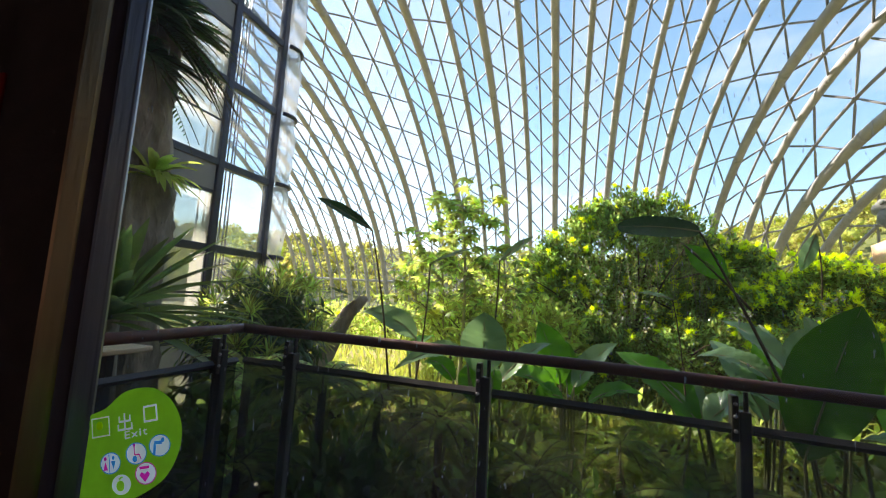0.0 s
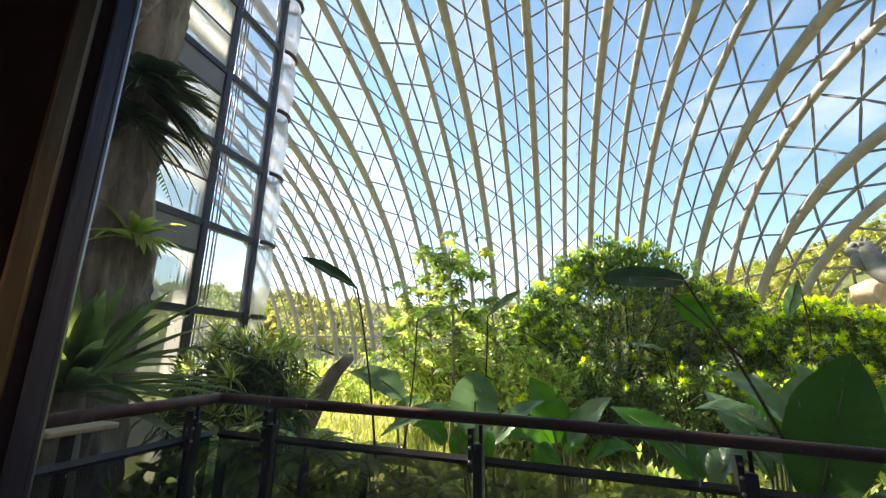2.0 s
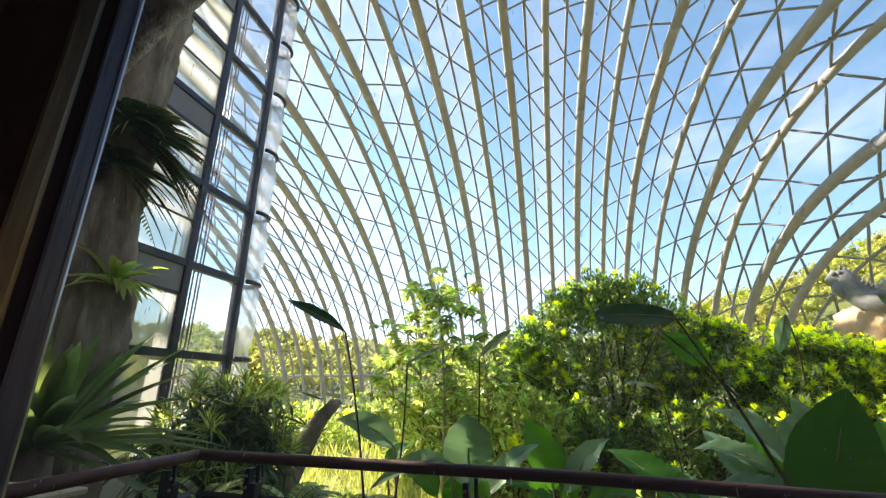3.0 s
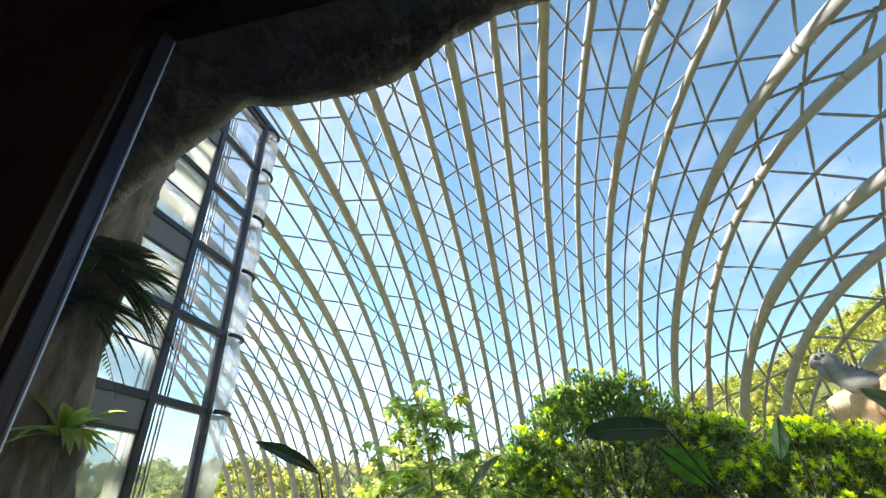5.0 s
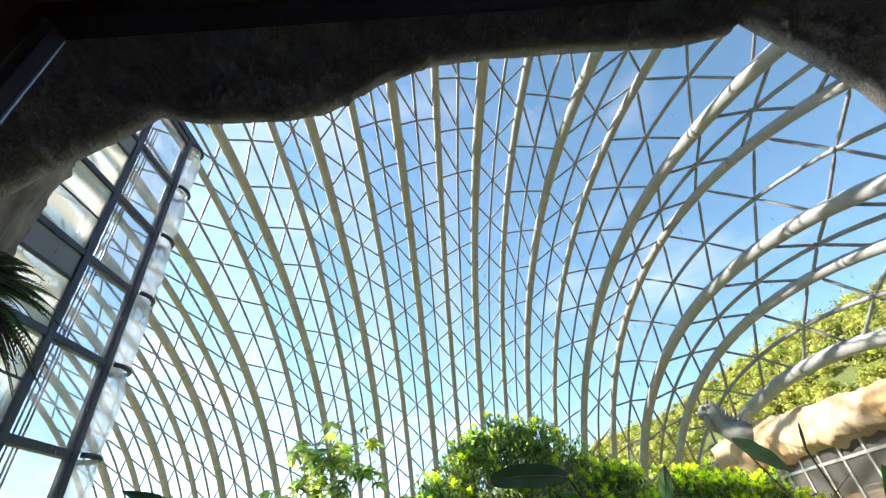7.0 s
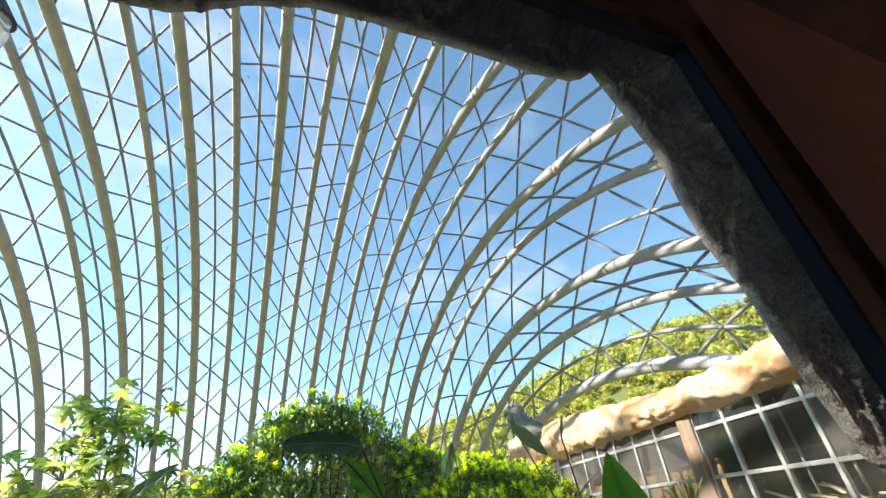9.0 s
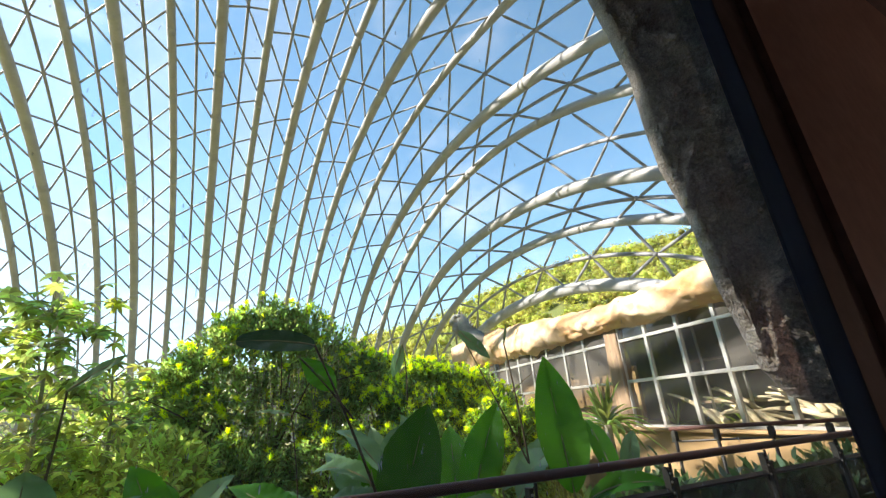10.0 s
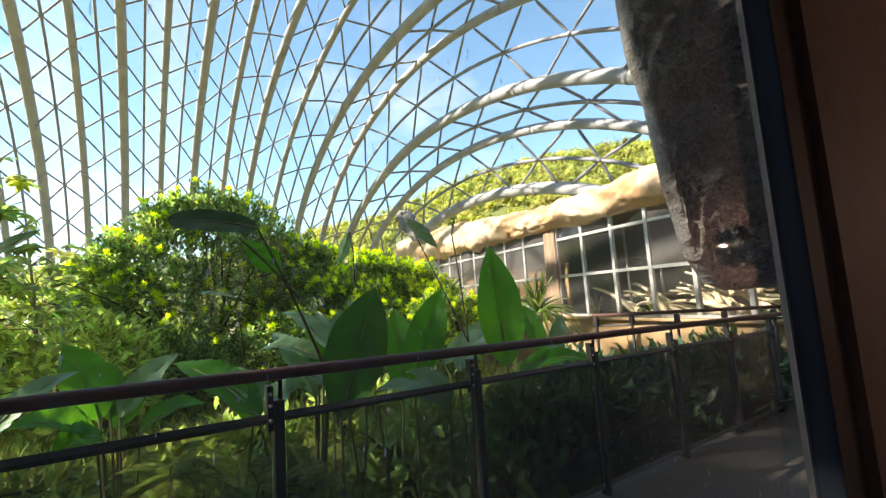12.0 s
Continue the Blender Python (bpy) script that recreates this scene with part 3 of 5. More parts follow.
# the cast rock that hangs over the window outside
EDGE = [(-2.6, 1.9), (-2.25, 2.62), (-1.93, 2.98), (-1.72, 3.19), (-1.40, 3.42), (-1.25, 3.57), (-1.03, 3.48), (-0.80, 3.44), (-0.60, 3.42), (-0.36, 3.44), (-0.19, 3.55), (-0.06, 3.66), (0.20, 3.79), (0.55, 3.81), (0.86, 3.80), (1.28, 3.78),
        (1.63, 3.76), (1.98, 3.84), (2.12, 3.98), (2.24, 3.60), (2.36, 3.20), (2.36, 2.82), (2.38, 2.54), (2.50, 2.27), (2.58, 1.84), (2.72, 1.46), (2.92, 1.30), (3.16, 1.25), (3.40, 1.27), (3.70, 1.40)]


def along(points, count):
    p = np.array(points)
    d = np.r_[0, np.cumsum(np.hypot(*np.diff(p, axis=0).T))]
    t = np.linspace(0, d[-1], count)
    return np.stack([np.interp(t, d, p[:, 0]), np.interp(t, d, p[:, 1])], 1)


RING = 124
rows = []
for n, (x, z) in enumerate(along(EDGE, 1150)):
    # a rough face that leans back from its lip towards the building
    out = Vector((x - 0.4, 0, z - 1.2)).normalized()
    row = []
    hang = min(1.0, max(0.0, (out.z - 0.72) / 0.14)) * min(1.0, max(0.0, (2.25 - x) / 0.2))
    for k in range(RING):
        d = 2.4 * (1 - k / (RING - 1)) ** 1.4
        lean = 0.36 * d * (1 - hang) + hang * (-0.35 * min(d, 0.75) + 1.5 * max(0, d - 0.75))
        row.append(Vector((x, max(0.51, 1.35 - lean), z)) + out * d)
    for back, lift in ((1.40, 0.02), (1.45, 0.06), (1.49, 0.13), (1.52, 0.25), (1.54 + 0.10 * hang, 0.45), (1.55 + 0.30 * hang, 0.8)):
        row.append(Vector((x, back, z)) + out * lift)
    for k, p in enumerate(row):
        q = Vector((p.x * 1.5, p.y * 1.5, p.z * 0.55))
        ridge = abs(noise.noise(Vector((p.x * 13, p.y * 13, p.z * 3.2))))
        seam = max(0.0, 1 - abs(noise.noise(q * 2.4)) / 0.09)
        f = noise.noise(p * 2.7) * 0.06 + noise.noise(p * 6) * 0.05 + abs(noise.noise(p * 11)) * 0.06 + noise.noise(p * 19) * 0.035 + noise.noise(p * 37) * 0.022 - 0.07 * seam - 0.05 * max(0.0, 0.22 - ridge) / 0.22 - 0.034 * max(0.0, noise.noise(Vector((p.x * 60, p.y * 60, p.z * 38))))
        free = min(1.0, max(0.0, (RING - 4 - k) / 24))
        row[k] = p + out * (0.085 + (f - 0.03) * (0.45 + 0.4 * free)) + Vector((0, f * (0.2 + 1.2 * free), 0))
    rows.append(row)
tagged(part("rock_overhang", Shape().sheet(rows), M_ROCK), "rough grey-brown artificial rock hanging outside the window", "rock")

# ---------------------------------------------------------------- signs
PY = 0.4015  # the film sticks to the inner face of the pane


def stick(x, z):
    """The sticker's own coordinates to the pane's: it is stuck on at a tilt."""
    c, d = math.cos(radians(15)), math.sin(radians(15))
    return -0.46 + x * c - z * d, 1.15 + x * d + z * c

def flat(points, y, material, name, parent, label="", holes=()):
    """A thin plate of an outline in the x-z plane, with holes."""
    loops = [[Vector((x, y, z)) for x, z in q] for q in (points, *holes)]
    tris = tessellate_polygon(loops)
    flat_points = [p for q in loops for p in q]
    return part(name, Shape().add(flat_points, [tuple(t) for t in tris]), material, parent, label, False)


def circle(cx, cz, r, count=28, flat_by=1.0):
    return [stick(cx + r * math.cos(2 * math.pi * i / count), cz + r * flat_by * math.sin(2 * math.pi * i / count)) for i in range(count)]


def bar(x0, z0, x1, z1, w):
    d = Vector((x1 - x0, z1 - z0)).normalized()
    n = Vector((-d.y, d.x)) * w / 2
    return [stick(x0 + n.x, z0 + n.y), stick(x0 - n.x, z0 - n.y), stick(x1 - n.x, z1 - n.y), stick(x1 + n.x, z1 + n.y)]


sign = thing("exit_sign", (0, 0, 0), "lime-green rounded exit sticker with white symbols on the window", "sign")
def smooth_loop(points, n=8):
    out = []
    for i in range(len(points)):
        p0, p1, p2, p3 = (Vector(points[(i + j) % len(points)]) for j in (-1, 0, 1, 2))
        for k in range(n):
            t = k / n
            out.append(tuple(0.5 * ((2 * p1) + (p2 - p0) * t + (2 * p0 - 5 * p1 + 4 * p2 - p3) * t * t + (3 * p1 - p0 - 3 * p2 + p3) * t ** 3)))
    return out
outline = [stick(*p) for p in smooth_loop([(-0.078, 0.037), (-0.0597, 0.0417), (-0.0357, 0.0462), (-0.010, 0.0591), (0.0142, 0.0616), (0.0375, 0.0572), (0.0569, 0.0435), (0.0682, 0.0224), (0.0681, -0.0001), (0.0593, -0.0196), (0.042, -0.0381), (0.0137, -0.0505), (-0.0265, -0.0602), (-0.0573, -0.0592), (-0.085, -0.050), (-0.092, -0.01)])]
outline = [(max(x, WX0 + 0.001 + 0.00001 * k), z) for k, (x, z) in enumerate(outline)]


def square(x0, z0, x1, z1):
    return [stick(x0, z0), stick(x1, z0), stick(x1, z1), stick(x0, z1)]


STROKE = 0.0019
half = [(0.0, 0.0092), (STROKE / 2, 0.0092), (STROKE / 2, 0.0016), (0.0067, 0.0016), (0.0067, 0.0068), (0.0086, 0.0068), (0.0086, -0.0003), (STROKE / 2, -0.0003), (STROKE / 2, -0.0074), (0.0088, -0.0074), (0.0088, -0.0018), (0.0107, -0.0018), (0.0107, -0.0093), (0.0, -0.0093)]
glyph = [stick(-0.0091 + x, 0.0275 + z) for x, z in half[1:-1] + [(-x, z) for x, z in half[-2:0:-1]]]
mouth, mouth_in = square(0.0183, 0.0228, 0.0376, 0.0406), square(0.0202, 0.0247, 0.0357, 0.0387)
box, box_in = square(-0.0583, 0.0154, -0.0316, 0.0371), square(-0.0571, 0.0166, -0.0328, 0.0359)
CENTRES = ((-0.0333, -0.0148), (0.0044, -0.0086), (0.0377, -0.0040), (0.0159, -0.0309), (-0.0193, -0.0391))
R_DISC, R_FACE, SQUASH = 0.0150, 0.0134, 0.785
cu = bpy.data.curves.new("word", "FONT")
cu.body, cu.size, cu.space_character, cu.resolution_u = "Exit", 0.0118, 1.15, 2
letters = new("word", cu)
me = bpy.data.meshes.new_from_object(letters)
bpy.data.objects.remove(letters)
bm = bmesh.new()
bm.from_mesh(me)
bmesh.ops.remove_doubles(bm, verts=bm.verts[:], dist=1e-6)
rims = [e for e in bm.edges if len(e.link_faces) == 1]
WORD = []
while rims:
    e = rims.pop()
    loop, last = [e.verts[0]], e.verts[1]
    while last is not loop[0]:
        loop.append(last)
        e = next(q for q in rims if last in q.verts)
        rims.remove(e)
        last = e.other_vert(last)
    WORD.append([stick(-0.0117 + v.co.x * 1.6, 0.0086 + v.co.y + v.co.x * 0.07) for v in loop])
bm.free()
bpy.data.meshes.remove(me)
flat(outline, PY, M_GREEN, "backing", sign, holes=[glyph, mouth, box] + WORD + [circle(cx, cz, R_DISC, 28, SQUASH) for cx, cz in CENTRES])
for q in WORD:
    flat(q, PY, M_WHITE, "letter", sign)
flat(glyph, PY, M_WHITE, "character", sign)
flat(mouth, PY, M_WHITE, "character", sign, holes=[mouth_in])
flat(mouth_in, PY, M_GREEN, "backing", sign)
flat(box, PY, M_WHITE, "symbol", sign, holes=[box_in])
flat(box_in, PY, M_GREEN, "backing", sign)
flat(circle(-0.045, 0.028, 0.005, 14), PY - 0.0012, M_LEAF_YOUNG, "symbol", sign)
for k, (cx, cz) in enumerate(CENTRES):
    flat(circle(cx, cz, R_DISC, 28, SQUASH), PY, (M_BLUE, M_BLUE, M_BLUE, M_PINK, M_GREEN)[k], "rim", sign, holes=[circle(cx, cz, R_FACE, 28, SQUASH)])
    flat(circle(cx, cz, R_FACE, 28, SQUASH), PY, M_WHITE, "disc", sign)


def at(k, *points):
    return [stick(CENTRES[k][0] + x, CENTRES[k][1] + z) for x, z in points]


def line(k, x0, z0, x1, z1, w=0.0018):
    cx, cz = CENTRES[k]
    return bar(cx + x0, cz + z0, cx + x1, cz + z1, w)


def dot(k, x, z, r):
    return circle(CENTRES[k][0] + x, CENTRES[k][1] + z, r, 12)


for pts, mat in ((line(0, 0, 0.010, 0, -0.010), M_BLUE), (at(0, (-0.0095, -0.007), (-0.0020, -0.007), (-0.0058, 0.0035)), M_PINK), (dot(0, -0.0058, 0.0055, 0.0024), M_PINK), (at(0, (0.0020, 0.0025), (0.0095, 0.0025), (0.0058, -0.0075)), M_BLUE), (dot(0, 0.0058, 0.0055, 0.0024), M_BLUE),
                 (line(1, -0.001, 0.008, -0.001, -0.001), M_PINK), (line(1, -0.001, -0.001, 0.006, -0.001), M_PINK), (line(1, 0.0055, -0.001, 0.008, -0.007), M_PINK), (dot(1, -0.001, -0.0055, 0.0036), M_BLUE), (dot(1, -0.001, 0.0092, 0.0019), M_PINK),
                 (line(2, -0.007, -0.009, -0.005, 0.003, 0.004), M_BLUE), (line(2, -0.006, 0.004, 0.005, 0.003, 0.004), M_BLUE), (dot(2, 0.006, 0.0055, 0.0028), M_BLUE),
                 (at(3, (0, -0.009), (-0.0075, -0.001), (-0.0045, 0.0025), (0, 0.0), (0.0045, 0.0025), (0.0075, -0.001)), M_PINK), (line(3, -0.007, 0.0065, 0.007, 0.0065, 0.003), M_PINK), (dot(4, 0, -0.001, 0.006), M_GREEN), (line(4, -0.002, 0.006, 0.004, 0.0085, 0.0022), M_GREEN)):
    flat(pts, PY - 0.0012, mat, "symbol", sign)

red = thing("safety_sign", (0, 0, 0), "small red safety sign with pale bars on the black wall", "sign")
part("plate", Shape().box((-0.83, 0.347, 1.505), (-0.68, 0.352, 1.585), 0.001), M_RED, red, smooth=False)
for x0, z0, x1, z1 in ((-0.82, 1.576, -0.69, 1.579), (-0.82, 1.511, -0.69, 1.514), (-0.692, 1.511, -0.689, 1.579), (-0.71, 1.555, -0.695, 1.559), (-0.71, 1.543, -0.695, 1.547), (-0.71, 1.525, -0.695, 1.529), (-0.704, 1.525, -0.700, 1.565), (-0.75, 1.535, -0.735, 1.558)):
    part("bar", Shape().box((x0, 0.345, z0), (x1, 0.3465, z1)), M_WHITE, red, smooth=False)

# the room stands a little askew to the walkway
ASKEW = Matrix.Rotation(radians(1.53), 4, "Z")
for ob in set(bpy.data.objects) - before_room:
    if ob.parent is None and ob.name != "rock_overhang":
        ob.matrix_world = ASKEW @ ob.matrix_world

# ---------------------------------------------------------------- the walkway and its railing
s = Shape()
DX_S = (-1.95, 0, 2, 4, 7, 9.5)
for lo in (0.0, 0.25):
    s.sheet([[(x, y, SLOPE * x - 0.02 - lo) for x in DX_S] for y in (0.52, 1.2, 1.8, 2.30)])
s.sheet([[(x, 2.30, SLOPE * x - 0.02 - d) for x in DX_S] for d in (0, 0.25)])
s.sheet([[(-1.95, y, SLOPE * -1.95 - 0.02 - d) for y in (0.52, 2.30)] for d in (0, 0.25)])
setting("pavement", s, M_DECK, "grey concrete walkway along the window", "walkway")

RX0, STEP = -1.83, 1.092


def rail_y(x):
    return 2.147 + 0.0155 * x


def rail_z(x):
    return 1.034 + (SLOPE if x > 0 else SLOPE + 0.0165) * x


railing = thing("railing", (0, 0, 0), "railing of wooden handrail, iron posts and smoked glass", "railing")
corner = Vector((RX0, rail_y(RX0), rail_z(RX0) + 0.033))
part("handrail", Shape().tube([corner] + [(x, rail_y(x), rail_z(x) + 0.033) for x in (-1, 0, 1, 2, 3, 4, 5, 6, 7.4)], 0.0265, 14), M_RAILWOOD, railing, "reddish-brown round wooden rail")
part("handrail", Shape().tube([corner, (RX0 + 0.01, 1.70, corner.z - 0.004), (RX0 + 0.02, 0.66, corner.z - 0.012)], 0.0265, 14), M_RAILWOOD, railing, "reddish-brown round wooden rail")


def post(x, y, foot, height, turn):
    m = pose(x, y, foot, 0, 0, turn)
    p = part("post", Shape().box((-0.022, -0.03, 0), (0.022, 0.03, height - 0.075), 0.004), M_IRON, railing, "dark iron post", False)
    kids = [part("bracket", Shape().box((-0.048, -0.024, height - 0.20), (-0.0225, 0.024, height - 0.012), 0.003), M_IRON, p, smooth=False),
            part("pin", Shape().tube([(0.01, 0, height - 0.08), (0.01, 0, height + 0.004)], 0.010, 8), M_IRON, p)]
    for q in (0.045, 0.095, 0.155):
        kids.append(part("bolt", Shape().tube([(-0.036, -0.024, height - q), (-0.036, -0.031, height - q)], 0.008, 8), M_BOLT, p))
    p.matrix_world = m
    return p


def panel(a, b, za, zb):
    """Smoked glass with its iron bars between two places on the plan."""
    a, b = Vector((*a, 0)), Vector((*b, 0))
    d = (b - a).normalized()
    lo, hi = a + d * 0.03, b - d * 0.03

    def up(p, z):
        return Vector((p.x, p.y, z))

    g = part("panel", Shape().sheet([[up(lo, za - 0.165), up(hi, zb - 0.165)], [up(lo, za - 0.98), up(hi, zb - 0.98)]]), M_SMOKED, railing, "smoked glass panel", False)
    part("top_bar", Shape().tube([up(lo, za - 0.150), up(hi, zb - 0.150)], 0.020, 4), M_IRON, g, smooth=False)
    part("bottom_bar", Shape().tube([up(lo, za - 0.99), up(hi, zb - 0.99)], 0.020, 4), M_IRON, g, smooth=False)


posts = [-1.48 + STEP * k for k in range(8)]
for x in posts:
    post(x, rail_y(x), SLOPE * x - 0.02, rail_z(x) - SLOPE * x + 0.02, 0)
for y in (rail_y(RX0) - 0.16, 0.95):
    post(RX0 + 0.01, y, SLOPE * RX0 - 0.02, rail_z(RX0) - SLOPE * RX0 + 0.02, 90)
edges = [RX0] + posts
for a, b in zip(edges, edges[1:]):
    panel((a, rail_y(a)), (b, rail_y(b)), rail_z(a), rail_z(b))
panel((RX0 + 0.015, 0.70), (RX0, rail_y(RX0)), rail_z(RX0), rail_z(RX0))


# ---------------------------------------------------------------- the glazed tower
TX = -6.5
LEVELS = [-0.9, 0.35, 2.02, 3.66, 5.30, 6.93, 8.57, 10.2, 11.85]
# The two bays before 4.75 are unseen, added to shade the deck.
BAYS = [0.9, 2.9, 4.75, 6.42, 7.86]
tower = thing("glazed_tower", (0, 0, 0), "tall dark-framed glass tower with grey panels and a film-wrapped corner", "building")
part("core", Shape().box((TX - 3.0, 0.9, GROUND), (TX - 1.6, 1.7, 12.0)), M_GREYWALL, tower, smooth=False)
# Added wall behind the frosted panes: keeps the low ones from glowing.
part("backlight_blocker", Shape().box((TX - 1.1, 0.5, GROUND), (TX - 0.9, 6.36, 3.5)), M_GREYWALL, tower, smooth=False)
for y in BAYS:
    part("mullion", Shape().box((TX - 0.12, y - 0.075, GROUND), (TX + 0.06, y + 0.075, 12.0), 0.01), M_FRAME, tower, smooth=False)
for z in LEVELS:
    part("transom", Shape().box((TX - 0.10, BAYS[0] + 0.08, z - 0.07), (TX + 0.045, BAYS[-1] - 0.08, z + 0.07), 0.01), M_FRAME, tower, smooth=False)
for i, (y0, y1) in enumerate(zip(BAYS, BAYS[1:])):
    for j, (z0, z1) in enumerate(zip(LEVELS, LEVELS[1:])):
        a, b = y0 + 0.08, y1 - 0.08
        if i == 3:
            g = part("pane", Shape().sheet([[(TX, a, z0 + 0.07), (TX, b, z0 + 0.07)], [(TX, a, z1 - 0.07), (TX, b, z1 - 0.07)]]), M_MIRROR, tower, "reflecting clear glass", False)
        elif j % 2 == 0:
            zs = z1 - 0.55
            part("spandrel", Shape().box((TX - 0.03, a, zs), (TX + 0.01, b, z1 - 0.07), 0.004), M_SPANDREL, tower, "slate-grey metal panel", False)
            part("bar", Shape().box((TX - 0.04, a, zs - 0.06), (TX + 0.03, b, zs), 0.006), M_FRAME, tower, smooth=False)
            part("frosted_pane", Shape().sheet([[(TX, a, z0 + 0.07), (TX, b, z0 + 0.07)], [(TX, a, zs - 0.06), (TX, b, zs - 0.06)]]), M_FROST, tower, "frosted whitish glass", False)
        else:
            part("frosted_pane", Shape().sheet([[(TX, a, z0 + 0.07), (TX, b, z0 + 0.07)], [(TX, a, z1 - 0.07), (TX, b, z1 - 0.07)]]), M_FROST, tower, "frosted whitish glass", False)
            part("bar", Shape().box((TX + 0.002, a, (z0 + z1) / 2 - 0.02), (TX + 0.03, b, (z0 + z1) / 2 + 0.02), 0.006), M_FRAME, tower, smooth=False)
for ob in tower.children:
    if ob.name.split(".")[0] in ("pane", "frosted_pane") and ob.data.vertices[0].co.z < 4.5:
        ob.visible_shadow = False
# the rounded corner, its bands
for z0, z1 in zip(LEVELS, LEVELS[1:]):
    rows = []
    for k in range(25):
        z = z0 + 0.06 + (z1 - z0 - 0.12) * k / 24
        row = []
        for j in range(21):
            a = math.pi * (j / 20 * 1.3 - 0.3)
            r = 0.30 + 0.05 * math.sin(math.pi * k / 24) + 0.05 * noise.noise((a * 1.6, z * 1.7, 2)) + 0.045 * noise.noise((a * 3.4, z * 4.2, 5))
            row.append((TX - 0.06 + r * 0.85 * math.cos(a), 8.12 + r * math.sin(a), z))
        rows.append(row)
    part("corner_cladding", Shape().sheet(rows), M_SILVER, tower, "crinkled clear film wrapped round the corner")
for z in LEVELS:
    s = Shape().tube([(TX - 0.06 + 0.285 * math.cos(a), 8.12 + 0.33 * math.sin(a), z) for a in np.linspace(-0.8, math.pi, 12)], 0.05, 8)
    part("corner_band", s, M_FRAME, tower)
for y in (6.7, 6.86, 6.95, 7.3, 7.42, 7.5):
    part("cable", Shape().tube([(TX - 0.7, y, GROUND), (TX - 0.7, y, 12.0)], 0.018, 6), M_FRAME, tower)
part("roof", Shape().box((TX - 0.4, 0.9, 12.0), (TX + 0.06, 8.4, 12.2)), M_FRAME, tower, smooth=False)
part("end_wall", Shape().box((TX - 3.0, 8.06, GROUND), (TX - 0.5, 8.2, 12.0)), M_DOME_PANE, tower, smooth=False)


# ---------------------------------------------------------------- plants
def strap_rosette(shape, c, count, length, width, lift=(0.1, 1.2), sag=0.5, spread=(0, 360), taper=0.42):
    """Long narrow leaves that rise from one point and arch over."""
    for i in range(count):
        a = radians(rnd.uniform(*spread))
        e = rnd.uniform(*lift)
        L = length * rnd.uniform(0.75, 1.15)
        d = Vector((math.cos(a) * math.cos(e), math.sin(a) * math.cos(e), math.sin(e)))
        pts = [Vector(c) + d * L * u + Vector((0, 0, -sag * L * u * u * math.cos(e))) for u in np.linspace(0, 1, 7)]
        shape.blade(pts, width * rnd.uniform(0.8, 1.2), Vector((0, 0, 1)) if e < 1.2 else Vector((math.cos(a + 1.57), math.sin(a + 1.57), 0)), 0.22, taper, 2)


def fern_fronds(shape, stems, c, count, length, spread=(0, 360), lift=(-0.2, 0.9), sag=0.7, pinna=0.16):
    """Feathered fronds."""
    base, way, nor, ln = [], [], [], []
    for i in range(count):
        a, e = radians(rnd.uniform(*spread)), rnd.uniform(*lift)
        L = length * rnd.uniform(0.7, 1.15)
        d = Vector((math.cos(a) * math.cos(e), math.sin(a) * math.cos(e), math.sin(e)))
        pts = [Vector(c) + d * L * u + Vector((0, 0, -sag * L * u * u)) for u in np.linspace(0, 1, 15)]
        stems.tube(pts[::2], 0.004, 4, False)
        for k in range(2, 15):
            t = (pts[k] - pts[k - 1]).normalized()
            side = t.cross(Vector((0, 0, 1))).normalized()
            u = k / 14
            w = pinna * (1 - abs(2 * u - 0.9) ** 2 * 0.8) * L
            for sg in (-1, 1):
                for half in (0, 0.5):
                    base.append(pts[k - 1].lerp(pts[k], half)), way.append(side * sg + t * 0.55), nor.append(Vector((0, 0, 1)) + side * 0.2), ln.append(max(0.02, w))
    shape.cards(base, way, nor, np.array(ln), np.array(ln) * 0.26)


# the tall bark-like rock column with its ferns
column = thing("planted_column", (0, 0, 0), "tall rough column of bark and rock with ferns growing on it", "tree trunk")
s = Shape()
rows = []
for k in range(230):
    z = GROUND + 9.2 * k / 229
    row = []
    for j in range(73):
        a = 2 * math.pi * (j % 72) / 72
        p = Vector((math.cos(a), math.sin(a), z))
        r = 0.31 + 0.10 * noise.noise((math.cos(a) * 1.2, math.sin(a) * 1.2, z * 0.9)) + 0.05 * noise.noise((math.cos(a) * 4, math.sin(a) * 4, z * 3)) + 0.035 * noise.noise((math.cos(a) * 11, math.sin(a) * 11, z * 4)) + 0.02 * noise.noise((math.cos(a) * 22, math.sin(a) * 22, z * 12)) + (0.12 if z > 4.6 else 0) * min(1, z - 4.6)
        row.append((-4.12 - 0.05 * z + 0.05 * math.sin(z) + r * math.cos(a) + 0.16, 2.98 + r * math.sin(a), z))
    rows.append(row)
part("trunk", Shape().sheet(rows), M_BARK, column)
s, st = Shape(), Shape()
cc = (-3.92, 2.88, 3.85)
fern_fronds(s, st, cc, 70, 0.85, (-150, 90), (-0.6, 0.7), 0.6)
fern_fronds(s, st, (-3.92, 2.85, 3.45), 40, 0.65, (-150, 90), (-0.7, 0.5), 0.6)
tagged(part("hanging_fern", s, M_LEAF_FERN), "dark feathery fern hanging on the column", "fern")
part("fern_stem", st, M_TWIG, bpy.data.objects["hanging_fern"])
s = Shape()
strap_rosette(s, (-3.75, 2.95, 2.30), 34, 0.55, 0.07, (0.0, 1.0), 0.55)
tagged(part("nest_fern", s, M_LEAF_LIGHT), "bright green nest fern on the column", "fern")
s = Shape()
strap_rosette(s, (-3.36, 2.42, 1.02), 58, 1.35, 0.115, (-0.1, 0.95), 0.22, taper=0.38)
